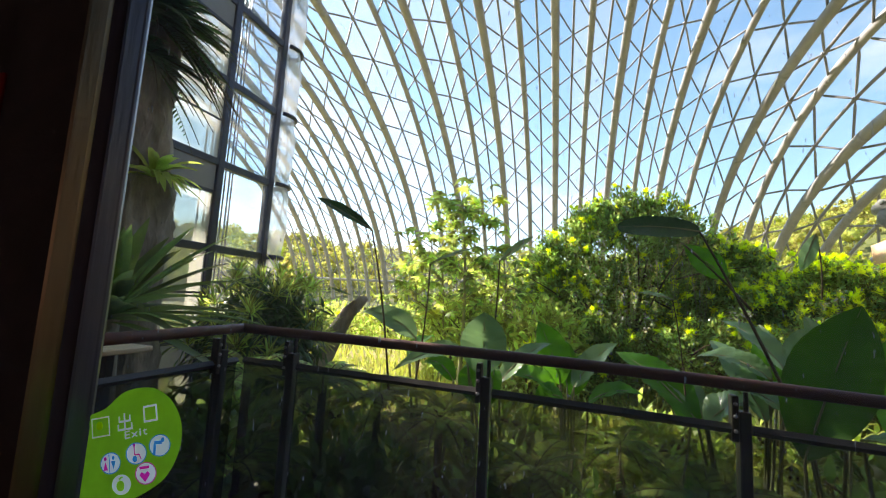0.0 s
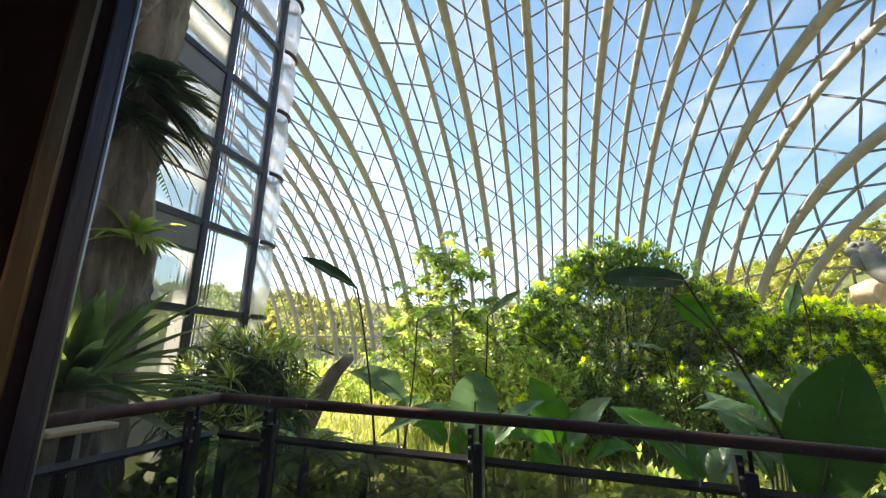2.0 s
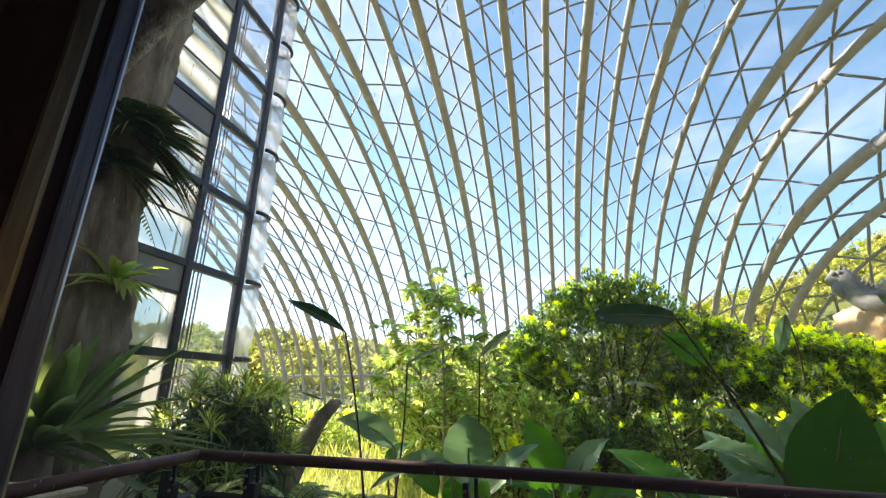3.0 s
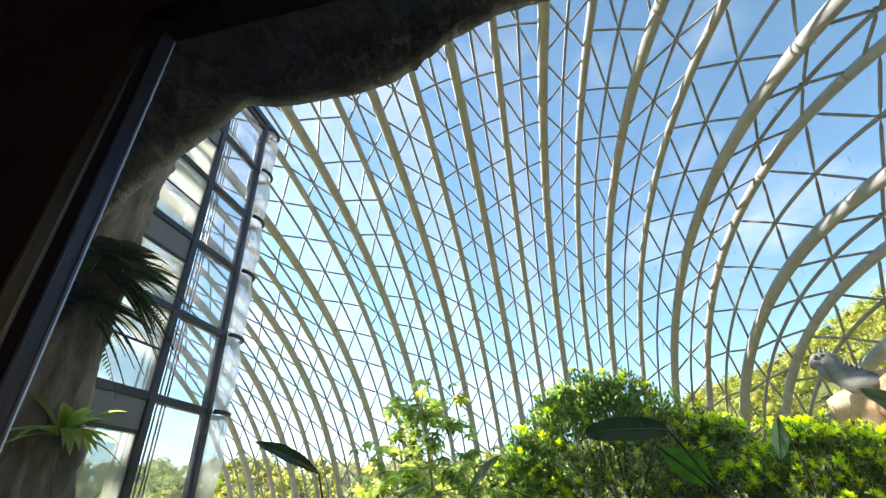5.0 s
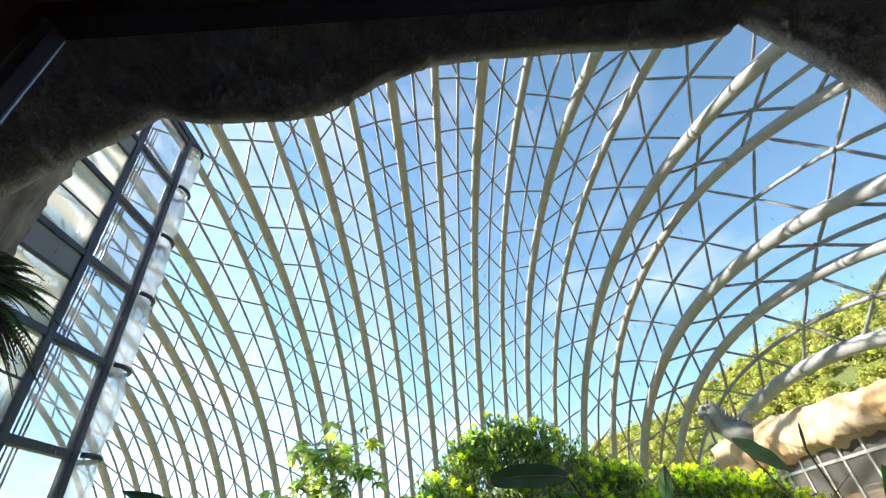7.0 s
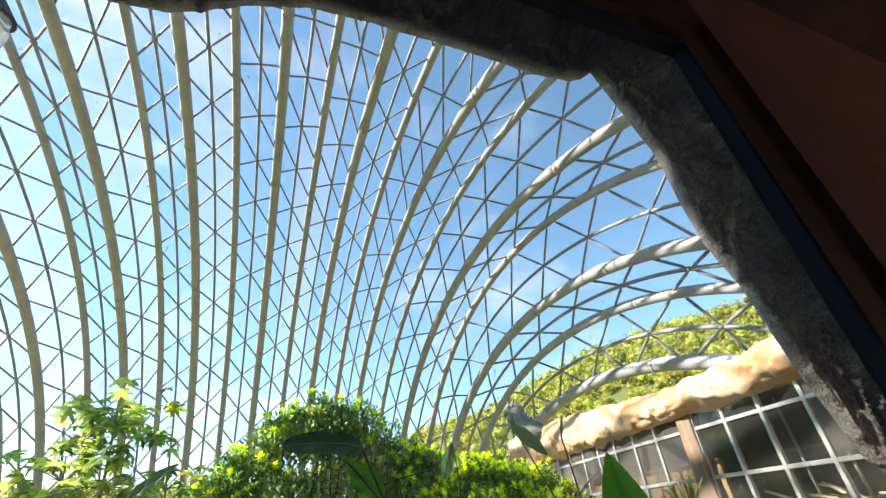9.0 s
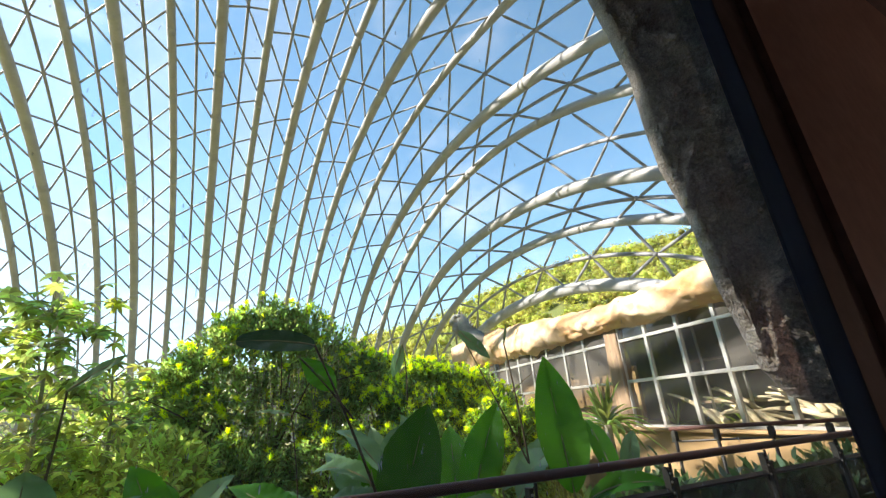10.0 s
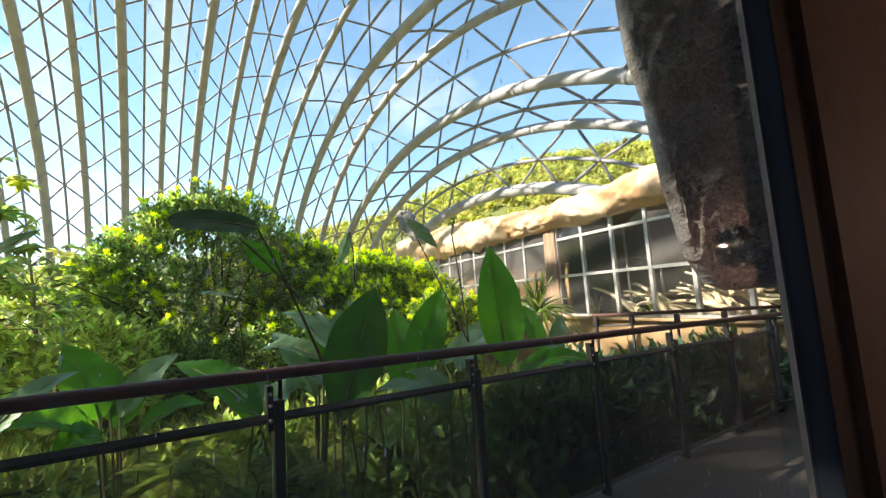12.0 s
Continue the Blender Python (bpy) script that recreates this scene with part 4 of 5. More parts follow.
agave = tagged(part("giant_bromeliad", s, M_LEAF_STRAP), "big dark rosette of broad pointed strap leaves", "plant")
part("root_stock", Shape().tube([(-3.42, 2.42, GROUND), (-3.44, 2.42, 0.2), (-3.42, 2.42, 1.07)], [0.24, 0.2, 0.13], 12), M_BARK, agave)


def leaf_mass(name, c, radii, clusters, per, length, width, material, label, category, young=0.0, trunk=None, droop=0.0, young_mat=None, hollow=0.55, group=""):
    """A shrub: clusters of leaves on an uneven shell, young tips on top, limbs inside."""
    c, radii = np.array(c, float), np.array(radii, float)
    ob = thing(name, (c[0], c[1], GROUND), label, category, group)
    old, tips, limbs = Shape(), Shape(), Shape()
    org = np.array((c[0], c[1], GROUND))
    d = rng.normal(size=(clusters, 3))
    d /= np.linalg.norm(d, axis=1, keepdims=True)
    d[:, 2] = np.where(d[:, 2] < -0.92, -d[:, 2], d[:, 2])
    bumps = np.array([1 + 0.30 * noise.noise(Vector(q * 2.3 + c)) + 0.16 * noise.noise(Vector(q * 6 + c)) for q in d])
    rad = rng.uniform(hollow, 1.0, clusters) ** 0.6
    centres = c + d * radii * (rad * bumps)[:, None]
    for sel, shape, k, ll in ((np.ones(clusters, bool), old, per, length), (None, tips, 34, length)):
        if sel is None:
            patch = np.array([noise.noise(Vector(q * 4.5 + c * 3)) for q in d])
            sel = (rng.random(clusters) < young * np.clip(1 + 3.0 * patch, 0.15, 2.2)) & (d[:, 2] > -0.25) & (rad > 0.78)
        cen, out = centres[sel], d[sel]
        if len(cen) == 0:
            continue
        m = len(cen) * k
        b = np.repeat(cen, k, 0)
        o = np.repeat(out, k, 0)
        w = rng.normal(size=(m, 3)) * 0.8 + o * 0.7 + np.array((0, 0, 0.35 - droop))
        if shape is tips:
            axis = np.repeat(out * 0.7 + rng.normal(size=out.shape) * 0.2 + np.array((0, 0, 0.6)), k, 0)
            w = rng.normal(size=(m, 3)) * 0.8 + axis * 0.6
            b = b + o * length * 0.9 + np.array((0, 0, length * 0.3))
        nrm = rng.normal(size=(m, 3)) * 0.5 + np.array((0, 0, 1.0)) + o * 0.4
        b = b + rng.normal(size=(m, 3)) * length * (0.06 if shape is tips else 0.5)
        ll = length * (0.95 if shape is tips else 1.0)
        shape.cards(b - org, w, nrm, ll * rng.uniform(0.7, 1.2, m), width * (0.62 if shape is tips else 1.0) * rng.uniform(0.75, 1.2, m))
    part("leaves", old, material, ob, kind="stuff")
    if tips.n:
        part("young_leaves", tips, young_mat or M_LEAF_YOUNG, ob, "yellow-green young tips", kind="stuff")
    for k in range(trunk or 0):
        a = 2 * math.pi * k / trunk + 0.5
        end = Vector((math.cos(a) * radii[0] * 0.7, math.sin(a) * radii[1] * 0.7, c[2] - GROUND + radii[2] * rnd.uniform(-0.1, 0.7)))
        root = Vector((math.cos(a) * 0.25, math.sin(a) * 0.25, 0))
        limbs.tube(bent(root, end, 0.25, 6), [0.07, 0.06, 0.055, 0.045, 0.035, 0.025, 0.012], 7)
        for q in range(3):
            e2 = end + Vector((rnd.gauss(0, 0.5) * radii[0], rnd.gauss(0, 0.5) * radii[1], rnd.uniform(-0.2, 0.3) * radii[2]))
            limbs.tube(bent(root.lerp(end, 0.45 + 0.15 * q), e2, 0.1, 4), [0.03, 0.025, 0.02, 0.012, 0.006], 5)
    if limbs.n:
        part("limbs", limbs, M_TWIG, ob)
    return ob


# hanging mass of ferns beside the tower
leaf_mass("fern_mound", spot(-38.6, -6.2, 5.6), (0.50, 0.50, 0.54), 620, 8, 0.27, 0.032, M_LEAF_FERN, "round mound of dark drooping ferns on a post", "fern", 0.14, None, 1.3, M_LEAF_LIGHT)
p = spot(-38.6, -6.2, 5.6)
part("post", Shape().tube([(0, 0, 0), (0.03, 0, 0.9), (0, 0, p.z - GROUND)], [0.22, 0.17, 0.2], 12), M_BARK, bpy.data.objects["fern_mound"])

# the large shrub and the hedge
leaf_mass("large_shrub", (1.4, 12.9, 1.75), (2.7, 1.1, 2.6), 2700, 16, 0.15, 0.058, M_LEAF, "large dense round shrub with yellow-green tips", "shrub", 0.13, 7)
leaf_mass("large_shrub", (3.9, 12.4, 1.1), (1.6, 0.85, 1.9), 900, 16, 0.15, 0.058, M_LEAF, "dense shrub with yellow-green tips", "shrub", 0.4, 4)
leaf_mass("hedge_shrub", (5.6, 11.6, 0.9), (1.6, 0.8, 1.75), 850, 15, 0.14, 0.055, M_LEAF, "leafy hedge shrub full of yellow-green tips", "shrub", 0.75, 4, group="hedge shrubs")
leaf_mass("hedge_shrub", (7.3, 12.0, 0.8), (1.5, 0.8, 1.6), 750, 15, 0.14, 0.055, M_LEAF, "leafy hedge shrub full of yellow-green tips", "shrub", 0.75, 4, group="hedge shrubs")
leaf_mass("hedge_shrub", (6.4, 9.2, 0.25), (1.2, 0.8, 1.15), 600, 15, 0.13, 0.05, M_LEAF, "low leafy hedge shrub with yellow-green tips", "shrub", 0.4, 3, group="hedge shrubs")
for x, y, z, rx, rz, q in ((2.9, 10.9, 0.1, 1.1, 1.1, 420), (0.7, 11.3, 0.0, 1.0, 1.0, 360), (4.6, 10.4, 0.1, 1.0, 1.1, 380)):
    leaf_mass("front_shrub", (x, y, z), (rx, 0.8, rz), q, 14, 0.14, 0.055, M_LEAF, "leafy shrub with pale tips before the large one", "shrub", 0.12, 4, group="front shrubs")
s = Shape()
for k in range(60):
    top = Vector((rnd.uniform(0.9, 3.3), rnd.uniform(11.2, 11.7), rnd.uniform(1.2, 3.2)))
    L = rnd.uniform(0.4, 1.3)
    s.tube([top + Vector((rnd.gauss(0, 0.03) * u + 0.05 * math.sin(3 * u + k), rnd.gauss(0, 0.03), -L * u)) for u in np.linspace(0, 1, 6)], 0.005, 4, False)
part("hanging_stems", s, M_PALE_STEM, bpy.data.objects["large_shrub"], "pale dry hanging stems", kind="stuff").matrix_parent_inverse = bpy.data.objects["large_shrub"].matrix_world.inverted()
# light shrubs behind
for x, y, z, rx, rz, q in ((-1.6, 15.5, 0.9, 2.0, 1.9, 420), (-4.6, 16.5, 0.1, 1.7, 1.3, 300), (-7.6, 19.0, -0.3, 2.0, 1.1, 240), (-2.8, 12.0, 0.2, 1.3, 1.3, 300), (-0.6, 10.6, 0.1, 1.0, 1.2, 260), (-10.5, 18.0, -0.3, 1.8, 1.0, 220)):
    leaf_mass("light_shrub", (x, y, z), (rx, rx * 0.9, rz), q, 8, 0.26, 0.09, M_LEAF_LIGHT, "loose light-green shrub with thin stems", "shrub", 0.02, 4, 0.3, group="light shrubs")


def palmate_tree(at, height, heads, seed, label):
    """A slender tree with leaves of seven fingers on long stalks."""
    r = random.Random(seed)
    ob = thing("slender_tree", at, label, "tree", "slender trees")
    wood = Shape()
    top = Vector((r.uniform(-0.3, 0.3), r.uniform(-0.3, 0.3), height))
    trunk = bent((0, 0, 0), top, 0.12, 9, (1, 0.4, 0))
    wood.tube(trunk, list(np.linspace(0.055, 0.014, 10)), 8)
    crowns = [([], [], [], []), ([], [], [], [])]
    for k in range(heads):
        b, w, nrm, ln = crowns[k % 2]
        u = 0.35 + 0.65 * r.random() ** 0.7
        base = trunk[min(9, int(u * 9))]
        a = r.uniform(0, 6.28)
        end = base + Vector((math.cos(a), math.sin(a), 0)) * r.uniform(0.3, 1.05) + Vector((0, 0, r.uniform(-0.15, 0.5)))
        wood.tube(bent(base, end, 0.08, 4), [0.012, 0.01, 0.008, 0.006, 0.005], 5, False)
        for h in range(r.randint(1, 3)):
            c = end + Vector((r.gauss(0, 0.12), r.gauss(0, 0.12), r.gauss(0, 0.1)))
            tilt = Vector((r.gauss(0, 0.5), r.gauss(0, 0.5), 1)).normalized()
            e1 = tilt.cross(Vector((1, 0.3, 0))).normalized()
            e2 = tilt.cross(e1)
            for f in range(7):
                g = 2 * math.pi * f / 7 + 0.2 * h
                b.append(c), w.append(e1 * math.cos(g) + e2 * math.sin(g) - tilt * 0.35), nrm.append(tilt), ln.append(r.uniform(0.19, 0.30))
    part("trunk", wood, M_PALE_STEM, ob)
    # Every second head takes the darker leaf, as the crown's shaded part.
    for (b, w, nrm, ln), mat in zip(crowns, (M_LEAF_LIGHT, M_LEAF)):
        part("crown", Shape().cards(b, w, nrm, np.array(ln), np.array(ln) * 0.36), mat, ob, kind="stuff")


palmate_tree((-2.55, 10.3, GROUND), 5.0, 85, 3, "slender tree with finger-shaped leaves, half of them coloured as shaded")
palmate_tree((-3.3, 11.2, GROUND), 4.0, 56, 4, "slender tree with finger-shaped leaves, half of them coloured as shaded")
palmate_tree((-1.7, 11.6, GROUND), 3.8, 56, 8, "slender tree with finger-shaped leaves, half of them coloured as shaded")
palmate_tree((-4.6, 12.4, GROUND), 3.4, 52, 9, "slender tree with finger-shaped leaves, half of them coloured as shaded")

# leaning dead log
foot = spot(-31.8, -9, 6.4)
s = Shape().tube([(foot.x, foot.y, GROUND), foot, spot(-30.2, -5.6, 6.3), spot(-28.6, -2.6, 6.2), spot(-27.0, -0.9, 6.2), spot(-26.3, -0.6, 6.2)], [0.2, 0.17, 0.13, 0.10, 0.075, 0.03], 12)
tagged(part("dead_log", s, M_BARK), "leaning dead log with a broken mossy tip", "log")


PLANTS = {}


def plant_for(base):
    """The clump that a leaf belongs to, by where its stalk stands."""
    key = round(math.degrees(math.atan2(base.x, base.y)) / 9.0)
    if key not in PLANTS:
        PLANTS[key] = thing("broad_leaf_plant", (0, 0, 0), "clump of broad green leaves on long stalks behind the railing", "plant", "clumps behind the railing")
    return PLANTS[key]


def broad_leaf(base, start, tip, width, normal, sag=0.05, material=None, fold=0.2, widest=0.42, label="broad bright green leaf on a long stalk", stalk_r=0.009, wave=0.075, blunt=0.95):
    """One large leaf on its stalk."""
    q = Shape().blade(bent(start, tip, sag, 60), width, normal, fold, widest, 8, wave, 0.05, blunt)
    ob = part("leaf", q, material or M_LEAF_BROAD, plant_for(Vector(base)), label)
    part("midrib", Shape().tube(bent(start, tip, sag, 8), [0.008, 0.008, 0.007, 0.006, 0.005, 0.004, 0.003, 0.002, 0.001], 5, False), M_PALE_STEM, ob)
    part("stalk", Shape().tube(bent(base, start, 0.03, 8, (0.6, 0.3, 0)), list(np.linspace(stalk_r * 1.5, stalk_r, 9)), 6, False), M_TWIG if stalk_r < 0.009 else M_PALE_STEM, ob)
    return ob


E12 = (0.227, 0.125, 1.342)
toward = Vector((-0.5, -0.85, 0.25))
# tall leaves behind the railing
broad_leaf(spot(42, -22, 3.7, E12), spot(41.6, -9.5, 3.6, E12), spot(40.4, 6.0, 3.55, E12), 0.36, toward, 0.02)
broad_leaf(spot(20, -26, 3.5, E12), spot(20.2, -14.5, 3.3, E12), spot(25.2, 1.5, 3.4, E12), 0.44, toward, 0.03, M_LEAF_SHADED, widest=0.47)
broad_leaf(spot(29.5, -24, 3.7, E12), spot(29.4, -11, 3.7, E12), spot(33.8, 0.9, 3.8, E12), 0.32, toward, 0.03)
broad_leaf(spot(27, -24, 3.9, E12), spot(28, -12, 3.9, E12), spot(27.5, -1.5, 4.3, E12), 0.30, (-0.2, -0.6, 0.8), 0.05)
for az0, el0, az1, el1, r0, r1, w, mat, nn in (
    (16.5, -10, 12.5, -3.2, 3.6, 4.0, 0.30, M_LEAF_BLUE, (0.1, -0.5, 0.9)), (22, -12, 15, -7.0, 3.3, 3.9, 0.30, M_LEAF_BLUE, (0.1, -0.3, 0.95)), (33, -13, 28.5, -9.5, 3.3, 3.6, 0.26, M_LEAF_BLUE, (0, -0.3, 1)),
    (36, -9, 40, -5.0, 3.6, 4.3, 0.26, M_LEAF_BLUE, (-0.2, -0.4, 0.9)), (35, -8, 43.5, -3.5, 4.0, 4.6, 0.28, M_LEAF_BLUE, (-0.2, -0.5, 0.8)), (26, -12, 33.5, -14.5, 3.2, 3.0, 0.26, M_LEAF_BLUE, (0, -0.2, 1)),
    (46, -8, 44.0, -2.0, 4.4, 4.6, 0.22, M_LEAF_BROAD, (-0.5, -0.8, 0.3)), (47.5, -9, 49, -3.5, 4.5, 4.8, 0.2, M_LEAF_BLUE, (-0.5, -0.8, 0.3)), (44.5, -10, 52, -9.0, 4.0, 4.2, 0.2, M_LEAF_BROAD, (-0.4, -0.5, 0.8)),
    (24, -7, 21.5, 0.2, 4.6, 4.9, 0.24, M_LEAF_BLUE, (-0.3, -0.8, 0.5)), (19, -8, 17.8, -1.0, 5.0, 5.4, 0.3, M_LEAF_BLUE, (-0.3, -0.7, 0.6))):
    broad_leaf(spot(az0, -26, r0 + 0.3, E12), spot(az0 - (az1 - az0) * 0.2, el0 - (el1 - el0) * 0.2, r0, E12), spot(az1, el1, r1, E12), w * 0.85, nn, 0.07, mat, label="broad waxy leaf on a long stalk" if mat is M_LEAF_BLUE else "broad bright green leaf on a long stalk")
# the banana-like clump and its neighbours: where each blade begins and ends, its distance and width
for az0, el0, az1, el1, r0, r1, w, mat, nn in (
    (-1.0, -9.8, -4.0, -2.3, 4.4, 4.5, 0.33, M_LEAF_BROAD, (0.35, -0.85, 0.4)), (-0.2, -9.9, -1.3, -4.3, 4.5, 4.8, 0.24, M_LEAF_BROAD, (0, -0.9, 0.4)), (0.6, -10.0, 5.6, -4.3, 4.4, 4.6, 0.25, M_LEAF_BLUE, (-0.4, -0.7, 0.6)),
    (-1.2, -11.2, -7.2, -9.3, 4.3, 4.0, 0.27, M_LEAF_BROAD, (0.1, -0.55, 0.8)), (2.3, -11.6, 8.3, -9.9, 4.3, 4.2, 0.22, M_LEAF_BROAD, (-0.1, -0.4, 0.9)), (0.3, -11.0, 2.6, -6.0, 4.5, 4.7, 0.24, M_LEAF_BROAD, (-0.1, -0.8, 0.5)), (-0.6, -11.5, -4.2, -13.0, 4.2, 4.0, 0.26, M_LEAF_BROAD, (0.1, -0.5, 0.9)),
    (13.8, -11.8, 5.3, -5.3, 3.7, 4.1, 0.33, M_LEAF_BROAD, (0.35, -0.75, 0.55)), (14.4, -11.0, 8.6, -6.6, 3.8, 4.2, 0.26, M_LEAF_BLUE, (0.2, -0.5, 0.85)), (14.8, -12.0, 19.2, -9.4, 3.7, 3.7, 0.28, M_LEAF_BLUE, (0, -0.35, 0.95)), (13.2, -12.6, 11.4, -7.6, 3.8, 4.2, 0.26, M_LEAF_BROAD, (0.1, -0.8, 0.5)),
    (21.8, -5.6, 16.2, -0.8, 3.8, 4.1, 0.21, M_LEAF_BLUE, (0.3, -0.75, 0.55)), (20.5, -6.5, 13.9, -4.9, 3.8, 4.0, 0.19, M_LEAF_BLUE, (0.1, -0.6, 0.8)), (22.6, -7.0, 24.3, -1.0, 3.9, 4.1, 0.27, M_LEAF_BLUE, (-0.1, -0.9, 0.35)), (20.9, -8.5, 19.6, -2.6, 3.9, 4.2, 0.24, M_LEAF_BROAD, (0, -0.9, 0.4)), (21.5, -9.5, 15.6, -8.0, 3.6, 3.7, 0.24, M_LEAF_BLUE, (0.1, -0.4, 0.9)), (23.0, -9.0, 27.5, -6.0, 3.7, 3.9, 0.25, M_LEAF_BROAD, (-0.2, -0.7, 0.6)),
    (-10.7, -9.6, -10.9, -1.6, 3.5, 3.6, 0.36, M_LEAF_BLUE, (0.1, -0.95, 0.3)), (-13.0, -6.9, -22.5, -9.7, 3.5, 3.3, 0.17, M_LEAF_BLUE, (0.05, -0.6, 0.8)), (-19.7, -5.4, -26.8, -2.4, 3.9, 4.1, 0.22, M_LEAF_BLUE, (0.2, -0.75, 0.6)), (-8.6, -10.4, -2.2, -5.0, 3.6, 4.0, 0.18, M_LEAF_BLUE, (-0.25, -0.7, 0.65)),
    (-11.7, -13.0, -13.1, -8.5, 3.5, 3.6, 0.20, M_LEAF_BROAD, (0.1, -0.9, 0.4)), (-9.6, -13.0, -9.2, -8.4, 3.5, 3.6, 0.16, M_LEAF_BROAD, (-0.1, -0.9, 0.4)), (-20.4, -8.0, -17.2, -5.2, 3.9, 4.3, 0.17, M_LEAF_BROAD, (-0.2, -0.7, 0.7)), (-14.5, -10.5, -18.5, -8.5, 3.6, 3.7, 0.16, M_LEAF_BROAD, (0.1, -0.6, 0.8))):
    broad_leaf(spot(az0 * 0.5 + 0.5 * round(az0 / 9.0) * 9.0, -24, r0 + 0.1), spot(az0, el0, r0), spot(az1, el1, r1), w, nn, 0.07, mat, 0.16, 0.36, blunt=1.2, label="broad waxy leaf on a long stalk" if mat is M_LEAF_BLUE else "broad bright green leaf on a long stalk")
# leaves on long thin stalks that stand clear against the light
DARK = "dark narrow leaf on a long thin stalk"
broad_leaf(spot(21.8, -8, 3.3), spot(14.3, 9.2, 3.5), spot(5.4, 9.9, 3.5), 0.175, (0.05, -0.93, 0.36), 0.02, M_LEAF_DARK, 0.05, 0.48, DARK, 0.007, 0.03, 0.42)
broad_leaf(spot(19.0, 0.5, 3.4), spot(12.4, 8.0, 3.5), spot(16.9, 3.9, 3.5), 0.19, (0.1, -0.95, 0.2), 0.0, M_LEAF_BROAD, 0.05, 0.6, "hanging green leaf on a thin stalk", 0.005)
broad_leaf(spot(-22.8, -12, 3.4), spot(-26.4, 8.3, 3.4), spot(-33.8, 11.8, 3.4), 0.105, (0.2, -0.75, 0.6), 0.01, M_LEAF_DARK, 0.2, 0.5, DARK, 0.006)
broad_leaf(spot(-10.4, -12, 3.6), spot(-9.2, 5.2, 3.6), spot(-4.9, 8.6, 3.6), 0.085, (-0.3, -0.8, 0.5), 0.01, M_LEAF_BLUE, 0.1, 0.5, DARK, 0.006)
broad_leaf(spot(-19.6, -12, 3.6), spot(-18.4, 4.4, 3.6), spot(-12.6, 6.8, 3.6), 0.07, (-0.3, -0.5, 0.8), 0.01, M_LEAF_BLUE, 0.1, 0.42, DARK, 0.006)
broad_leaf(spot(22.5, 2, 3.9, E12), spot(22.2, 9.0, 3.8, E12), spot(20.8, 5.0, 3.8, E12), 0.10, (0, -1, 0.1), 0.0, M_LEAF_BLUE, 0.05, 0.5, DARK, 0.004)
broad_leaf(spot(37.5, -8, 3.9, E12), spot(29.8, 10.2, 3.9, E12), spot(33.6, 6.3, 3.9, E12), 0.14, (0, -0.9, 0.3), 0.0, M_LEAF_BLUE, 0.05, 0.45, DARK, 0.005)
broad_leaf(spot(37.0, -9, 3.9, E12), spot(35.6, 8.0, 3.9, E12), spot(36.2, 10.5, 3.9, E12), 0.02, (0, -0.9, 0.3), 0.0, M_LEAF_BLUE, 0.05, 0.45, "thin bare stalk with a withered tip", 0.006)
broad_leaf(spot(12.8, -11, 3.8), spot(11.5, 1.3, 3.9), spot(7.8, 2.0, 3.9), 0.07, (0, -0.4, 0.9), 0.01, M_LEAF_BLUE, 0.1, 0.42, DARK, 0.004)

# undergrowth
def undergrowth(name, x0, x1, y0, y1, count, length, width, material, label, lean=0.45):
    b = np.stack([rng.uniform(x0, x1, count), rng.uniform(y0, y1, count), np.full(count, GROUND - 0.05)], 1)
    w = rng.normal(size=(count, 3)) * lean + np.array((0, 0, 1.0))
    tagged(part(name, Shape().cards(b, w, rng.normal(size=(count, 3)), length * rng.uniform(0.5, 1.3, count), width * rng.uniform(0.7, 1.3, count)), material), label, "undergrowth", kind="stuff")


undergrowth("grass", -8, 10, 5.6, 13, 16000, 0.38, 0.03, M_GRASS, "sunlit yellow-green grass between the shrubs", 0.6)
undergrowth("low_herbs", -6, 3.2, 2.6, 5.8, 2700, 0.40, 0.13, M_LEAF_LIGHT, "green low plants behind the railing", 1.0)
undergrowth("far_grass", -22, 12, 12, 38, 14000, 0.7, 0.06, M_GRASS, "sunlit grass at the foot of the dome", 0.5)
for k in range(40):
    x, y = rnd.uniform(-4.5, 6.5), rnd.uniform(2.7, 6.2)
    s, st = Shape(), Shape()
    z = GROUND + rnd.uniform(0.05, 0.6)
    fern_fronds(s, st, (x, y, z), 16, rnd.uniform(0.5, 0.9), (0, 360), (0.3, 1.2), 0.5)
    ob = tagged(part("fern", s, rnd.choice((M_LEAF_LIGHT, M_LEAF_STRAP, M_LEAF_BROAD))), "green feathery fern behind the railing", "fern", "ferns behind the railing")
    part("fern_stem", st, M_TWIG, ob)

for p, n in ((spot(-39.8, -10.5, 3.5), 18), (spot(-31.0, -11.5, 3.4), 18), (spot(-40.0, -20, 3.3), 16), (spot(-24.0, -13, 3.6), 16), (spot(-16.0, -15, 3.4), 14), (spot(6.0, -16, 3.6), 16), (spot(-4.0, -20, 3.2), 14), (spot(15.0, -20, 3.1), 14)):
    s, st = Shape(), Shape()
    fern_fronds(s, st, p, n, 0.55, (0, 360), (0.0, 0.9), 0.5, 0.2)
    st.tube([(p.x, p.y, GROUND), p], 0.03, 6)
    ob = tagged(part("fern", s, M_LEAF_LIGHT), "sunlit yellow-green fern behind the railing", "fern", "ferns behind the railing")
    part("fern_stem", st, M_TWIG, ob)

